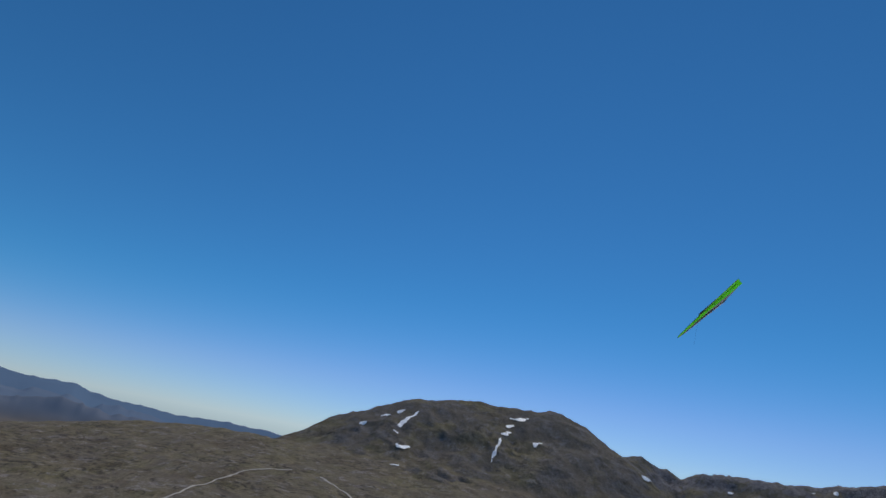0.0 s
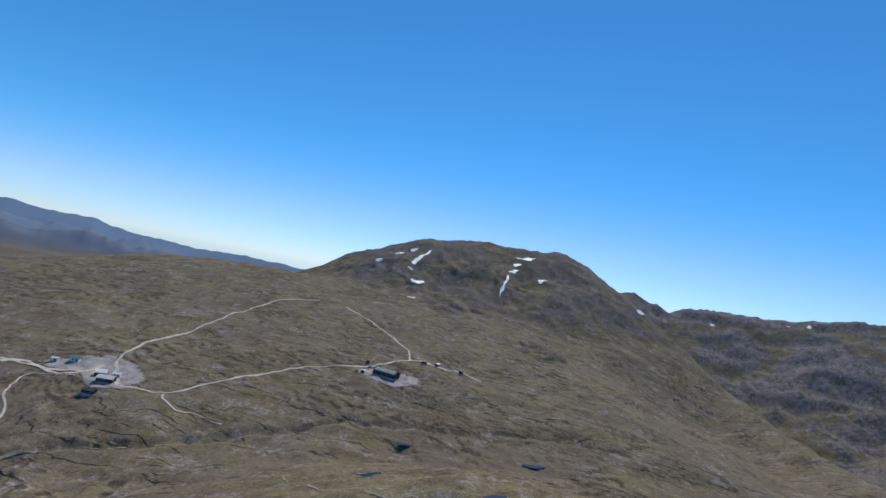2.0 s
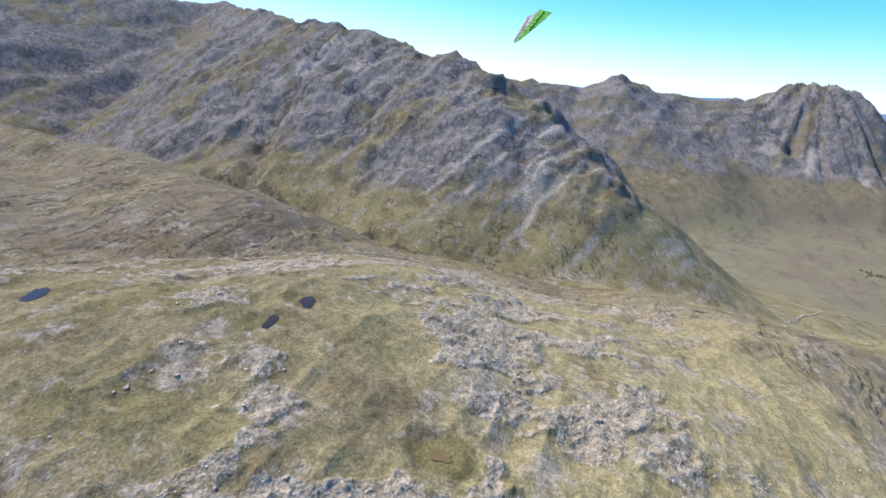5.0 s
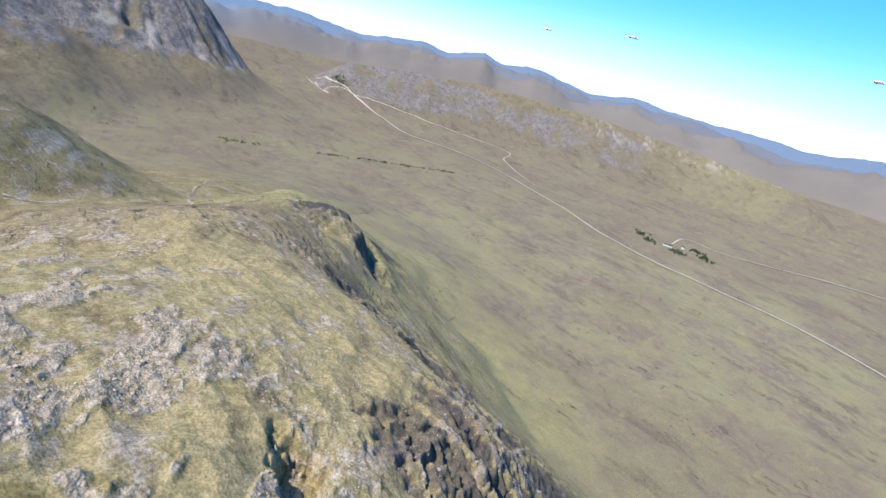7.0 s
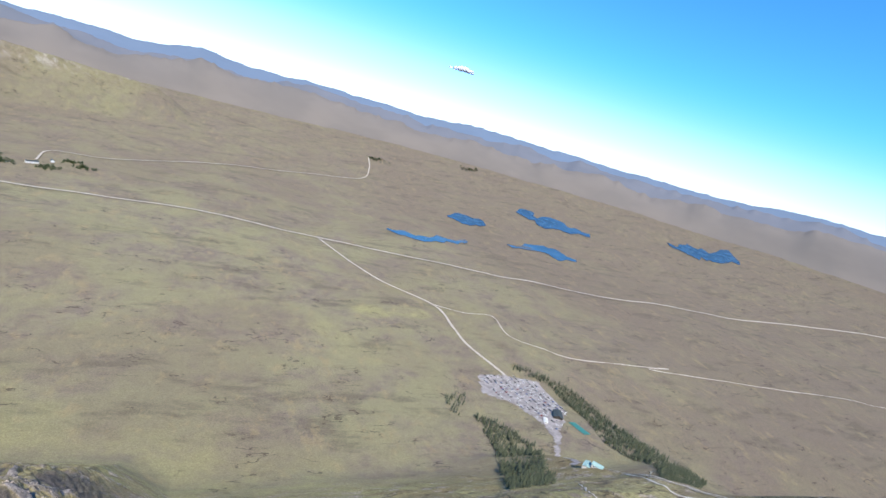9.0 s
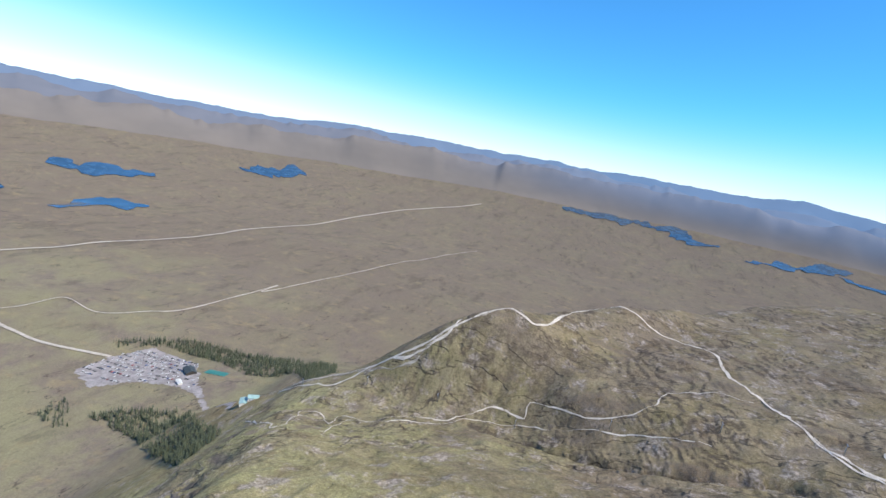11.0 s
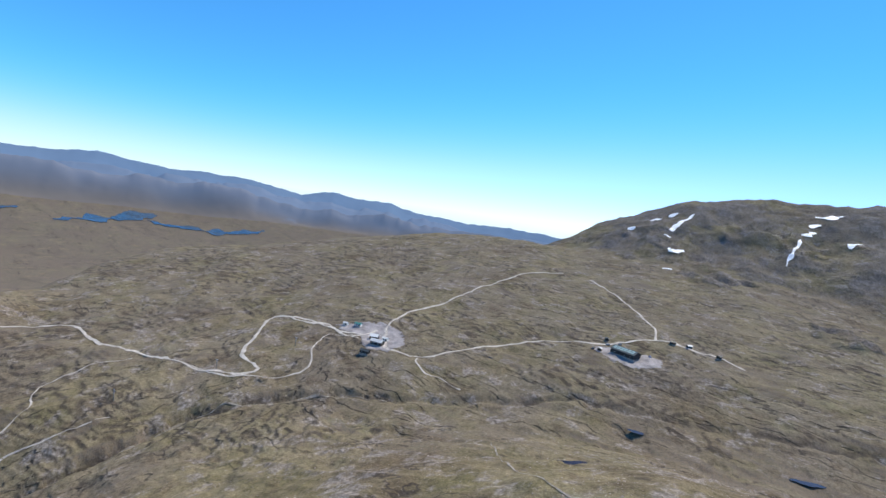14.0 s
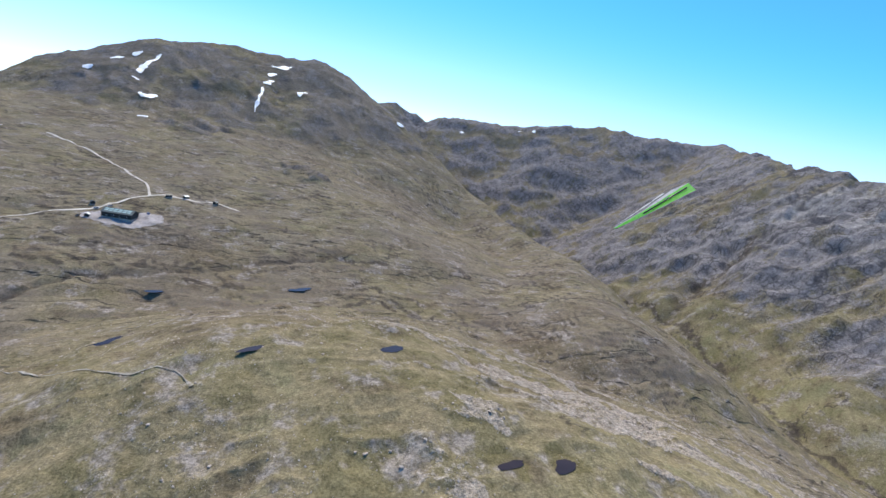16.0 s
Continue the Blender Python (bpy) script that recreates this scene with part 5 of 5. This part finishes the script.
def cloud(yaw, high, wide, seed):
    """A small fair-weather cloud: a flat heap of soft puffs."""
    rnd = random.Random(seed)
    far_off, a = 4600.0, radians(yaw)
    o = Vector((CENTRE[0] - math.sin(a) * far_off, CENTRE[1] + math.cos(a) * far_off, 10 + far_off * math.tan(radians(high))))
    size = far_off * math.radians(wide) / 2
    bm = bmesh.new()
    for _ in range(34):
        k = max(-0.85, min(0.85, rnd.gauss(0, 0.38)))
        m = Matrix.Translation((size * k, rnd.gauss(0, 0.12) * size, size * 0.16 * rnd.random() * (1 - abs(k))))
        s = size * rnd.uniform(0.10, 0.20) * (1 - 0.6 * abs(k))
        bmesh.ops.create_icosphere(bm, subdivisions=2, radius=1.0, matrix=m @ Matrix.Diagonal((s * 1.5, s, s * 0.8, 1)))
    for v in bm.verts:
        v.co += 0.02 * size * noise.noise_vector(v.co * (6 / size))
    me = bpy.data.meshes.new("cloud")
    bm.to_mesh(me)
    bm.free()
    for p in me.polygons:
        p.use_smooth = True
    me.materials.append(cloud_mat)
    ob = new("cloud", me)
    ob.matrix_world = Matrix.Translation(o) @ Matrix.Rotation(a, 4, "Z")
    return tagged(ob, "small white fair-weather cloud low in the sky", "cloud", kind="stuff")


CLOUDS = [(158.1, 5.4, 3.4), (-173.0, 6.3, 1.6), (-143.6, 4.3, 1.3), (-152.0, 5.5, 1.6)]
for k, (yaw_at, high, wide) in enumerate(CLOUDS):
    cloud(yaw_at, high, wide, 70 + k)

# ---------------------------------------------------------------- the hang glider's wing, in flight
EDGE_OUT = [(-1.4, 0.2), (0.0, 0.0), (0.26, -0.02), (0.68, -0.08), (1.31, -0.13), (1.72, -0.16), (2.76, -0.23), (3.73, -0.24), (4.08, -0.2), (4.26, -0.08), (4.35, 0.12)]
EDGE_IN = [(-1.38, 0.27), (0.02, 0.07), (0.33, 0.05), (0.82, -0.01), (1.33, -0.07), (1.85, -0.11), (2.71, -0.18), (3.59, -0.19), (4.05, -0.17), (4.21, -0.06), (4.32, 0.09)]
GREEN_BACK = [(4.32, 0.09), (3.35, 0.38), (2.51, 0.67), (2.16, 0.77), (1.7, 0.94), (1.41, 1.02), (1.16, 1.14), (0.4, 1.5), (-1.0, 2.1)]
GREY_BACK = [(4.27, 0.23), (3.17, 0.55), (2.54, 0.76), (2.06, 0.93), (1.81, 1.09), (1.75, 1.21), (1.2, 1.6), (0.2, 2.2)]
DARK_BACK = [(4.26, 0.25), (3.98, 0.45), (3.55, 0.68), (3.15, 0.87), (2.76, 1.06), (2.38, 1.27), (1.5, 1.75), (0.6, 2.3)]
TAIL = [(4.23, 0.3), (4.02, 0.5), (3.55, 0.81), (3.23, 0.98), (2.84, 1.18), (2.63, 1.3), (1.7, 1.85), (0.8, 2.4)]


def cloth(name, colour, through_colour, share):
    """Sailcloth: part of the light goes through it."""
    g = Graph(name, 0.55)
    pucker = g.noise(0.16, 4, 0.6, (0.35, 1.0, 1.0))
    weave = g.math("ADD", g.noise(0.045, 3), g.math("ADD", g.math("MULTIPLY", g.cells(0.016), 0.5), g.math("MULTIPLY", pucker, 2.2)))
    worn = g.mix(g.step(g.noise(0.6, 4), 0.3, 0.7), (0.86, 0.86, 0.86), (1.08, 1.08, 1.08))
    worn = g.mix(1.0, worn, g.mix(g.step(pucker, 0.35, 0.65), (0.90, 0.90, 0.90), (1.08, 1.08, 1.08)), "MULTIPLY")
    worn = g.mix(1.0, worn, g.mix(g.step(g.cells(0.02), 0.2, 0.7), (1.06, 1.06, 1.06), (0.9, 0.9, 0.9)), "MULTIPLY")
    g.colour(g.mix(1.0, colour, worn, "MULTIPLY")).bump(weave, 0.6, 0.015)
    thin = g.nodes.new("ShaderNodeBsdfTranslucent")
    g.set(thin, "Color", g.mix(1.0, through_colour, worn, "MULTIPLY"))
    both = g.nodes.new("ShaderNodeMixShader")
    both.inputs[0].default_value = share
    g.links.new(g.shader.outputs[0], both.inputs[1])
    g.links.new(thin.outputs[0], both.inputs[2])
    g.links.new(both.outputs[0], g.nodes["Material Output"].inputs["Surface"])
    return g.mat


green_cloth = cloth("green_sailcloth", (0.07, 0.45, 0.02), (0.15, 0.84, 0.03), 0.6)
grey_cloth = cloth("light_grey_sailcloth", (0.42, 0.42, 0.43), (0.40, 0.40, 0.40), 0.35)
dark_cloth = cloth("dark_grey_sailcloth", (0.11, 0.11, 0.115), (0.08, 0.08, 0.08), 0.2)
white_cloth = cloth("white_sailcloth", (0.62, 0.62, 0.64), (0.6, 0.6, 0.6), 0.45)
mylar_mat = speckled("grey_mylar_edge", (0.16, 0.14, 0.14), (0.26, 0.23, 0.23), 0.05, 0.5)
ink_mat = Graph("black_print", 0.6).colour((0.012, 0.012, 0.014)).mat
tube_mat = speckled("black_tube", (0.02, 0.02, 0.02), (0.04, 0.04, 0.04), 0.2, 0.4)

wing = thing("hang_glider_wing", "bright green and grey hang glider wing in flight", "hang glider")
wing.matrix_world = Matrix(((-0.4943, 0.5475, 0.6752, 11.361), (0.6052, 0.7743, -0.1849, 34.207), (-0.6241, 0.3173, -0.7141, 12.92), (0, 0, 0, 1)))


def panel(name, front, back, mat, label="", level=0.0, rows=10):
    """A cloth panel stretched between two edges, with a slight billow, its hem turned up."""
    def even(line, n):
        p = np.array(line)
        s = np.concatenate([[0], np.cumsum(np.hypot(*np.diff(p, axis=0).T))])
        q = np.linspace(0, s[-1], n)
        return np.stack([np.interp(q, s, p[:, 0]), np.interp(q, s, p[:, 1])], -1)
    f, b = even(front, 48), even(back, 48)
    bm = bmesh.new()
    grid = []
    for k in range(rows + 1):
        t = k / rows
        line = f * (1 - t) + b * t
        grid.append([bm.verts.new((u, v, level - 0.02 * math.sin(math.pi * t) - 0.006 * math.sin(u * 7 + v * 3))) for u, v in line])
    for r0, r1 in zip(grid, grid[1:]):
        for i in range(47):
            bm.faces.new((r0[i], r0[i + 1], r1[i + 1], r1[i]))
    return part(name, bm, mat, wing, label, smooth=True)


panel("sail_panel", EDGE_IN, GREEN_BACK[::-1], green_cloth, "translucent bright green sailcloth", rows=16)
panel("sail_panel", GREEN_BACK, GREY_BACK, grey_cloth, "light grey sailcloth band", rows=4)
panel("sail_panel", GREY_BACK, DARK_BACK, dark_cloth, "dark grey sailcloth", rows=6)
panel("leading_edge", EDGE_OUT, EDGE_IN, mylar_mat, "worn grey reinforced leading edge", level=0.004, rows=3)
for i in range(7):
    a, b, c, d = Vector(DARK_BACK[i]), Vector(DARK_BACK[i + 1]), Vector(TAIL[i + 1]), Vector(TAIL[i])
    panel("trailing_patch", [a.lerp(b, 0.04), a.lerp(b, 0.92)], [d.lerp(c, 0.04), d.lerp(c, 0.92)], white_cloth, "white trailing edge patch", rows=2)
    panel("trailing_tape", [a.lerp(b, 0.93), b], [d.lerp(c, 0.93), c], ink_mat, "black tape", level=0.006, rows=2)


def rod(name, a, b, radius, mat, label="", level=-0.02, end=None):
    p, q = Vector((*a, level)), Vector((*b, level if end is None else end))
    bm = bmesh.new()
    bmesh.ops.create_cone(bm, segments=10, radius1=radius, radius2=radius, depth=(q - p).length, cap_ends=True,
                          matrix=Matrix.Translation((p + q) / 2) @ (q - p).to_track_quat("Z", "Y").to_matrix().to_4x4())
    return part(name, bm, mat, wing, label, smooth=True)


for a, b, r in (((1.35, -0.07), (1.71, 0.91), 0.014), ((0.92, 0.62), (1.14, 1.14), 0.016), ((0.19, 0.57), (0.60, 1.30), 0.022), ((2.15, -0.02), (2.28, 0.77), 0.009),
                ((2.46, -0.13), (2.54, 0.67), 0.008), ((2.73, -0.05), (2.76, 0.64), 0.008), ((3.31, -0.15), (3.22, 0.48), 0.007), ((3.6, -0.17), (3.5, 0.40), 0.006)):
    rod("batten", a, b, r, tube_mat, "dark batten in its pocket", level=-0.03 - r)
rod("crossbar", (-0.9, 1.11), (2.08, 0.05), 0.050, tube_mat, "dark crossbar inside the wing", level=-0.10, end=-0.095)
rod("bracing_wire", (2.22, -0.03), (3.9, 0.0), 0.003, tube_mat, "thin bracing wire", level=0.03, end=1.1)
rod("cord", (0.338, 0.78), (1.408, 0.28), 0.004, tube_mat, "thin dark cord along the sail", level=0.012)
for a, b in (((0.80, 0.05), (0.99, 0.47)), ((2.42, -0.16), (2.53, 0.63))):
    rod("batten", a, b, 0.006, tube_mat, "thin batten in its pocket", level=-0.05)
part("wire_tang", boxes((2.16, -0.06, -0.01, 2.28, -0.02, 0.03), bevel=0.008), tube_mat, wing, "small black wire fitting")
# printed mark, drawn as plain outlined blocks
MARK = [(3.06, 0.53), (2.79, 0.60), (2.54, 0.68), (2.33, 0.75), (2.14, 0.82), (2.0, 0.89), (1.81, 0.97), (1.76, 1.10)]
for k, (a, b) in enumerate(zip(MARK, MARK[1:])):
    a, b = Vector(a), Vector(b)
    d = (b - a).normalized()
    o = Vector((-d.y, d.x)) * (0.035 + 0.008 * k)
    bm = bmesh.new()
    for s, z, lv in ((1.0, 0.93, 0.016), (0.62, 0.8, 0.019)):
        p, q = a.lerp(b, 0.5 - z / 2), a.lerp(b, 0.5 + z / 2)
        v = [bm.verts.new((*w, lv + 0.004)) for w in (p + o * s, q + o * s, q - o * s, p - o * s)]
        bm.faces.new(v)
    mark = part("printed_mark", bm, ink_mat, wing, "black outlined printed block")
    mark.data.materials.append(grey_cloth)
    mark.data.polygons[1].material_index = 1
for turn, reach in ((0.5, 0.19), (-0.9, 0.17)):
    d, c = Vector((math.cos(turn), math.sin(turn))), Vector((1.60, 1.235))
    n = Vector((-d.y, d.x))
    bm = bmesh.new()
    for wide, long, lv in ((0.034, 1.0, 0.020), (0.015, 0.9, 0.024)):
        v = [bm.verts.new((*(c + d * reach * long * e + n * wide * k * (1 - 0.5 * abs(e))), lv)) for e, k in ((-1, -1), (0, -1), (1, -1), (1, 1), (0, 1), (-1, 1))]
        bm.faces.new(v)
    mark = part("printed_mark", bm, ink_mat, wing, "black outlined printed stroke")
    mark.data.materials.append(grey_cloth)
    mark.data.polygons[1].material_index = 1
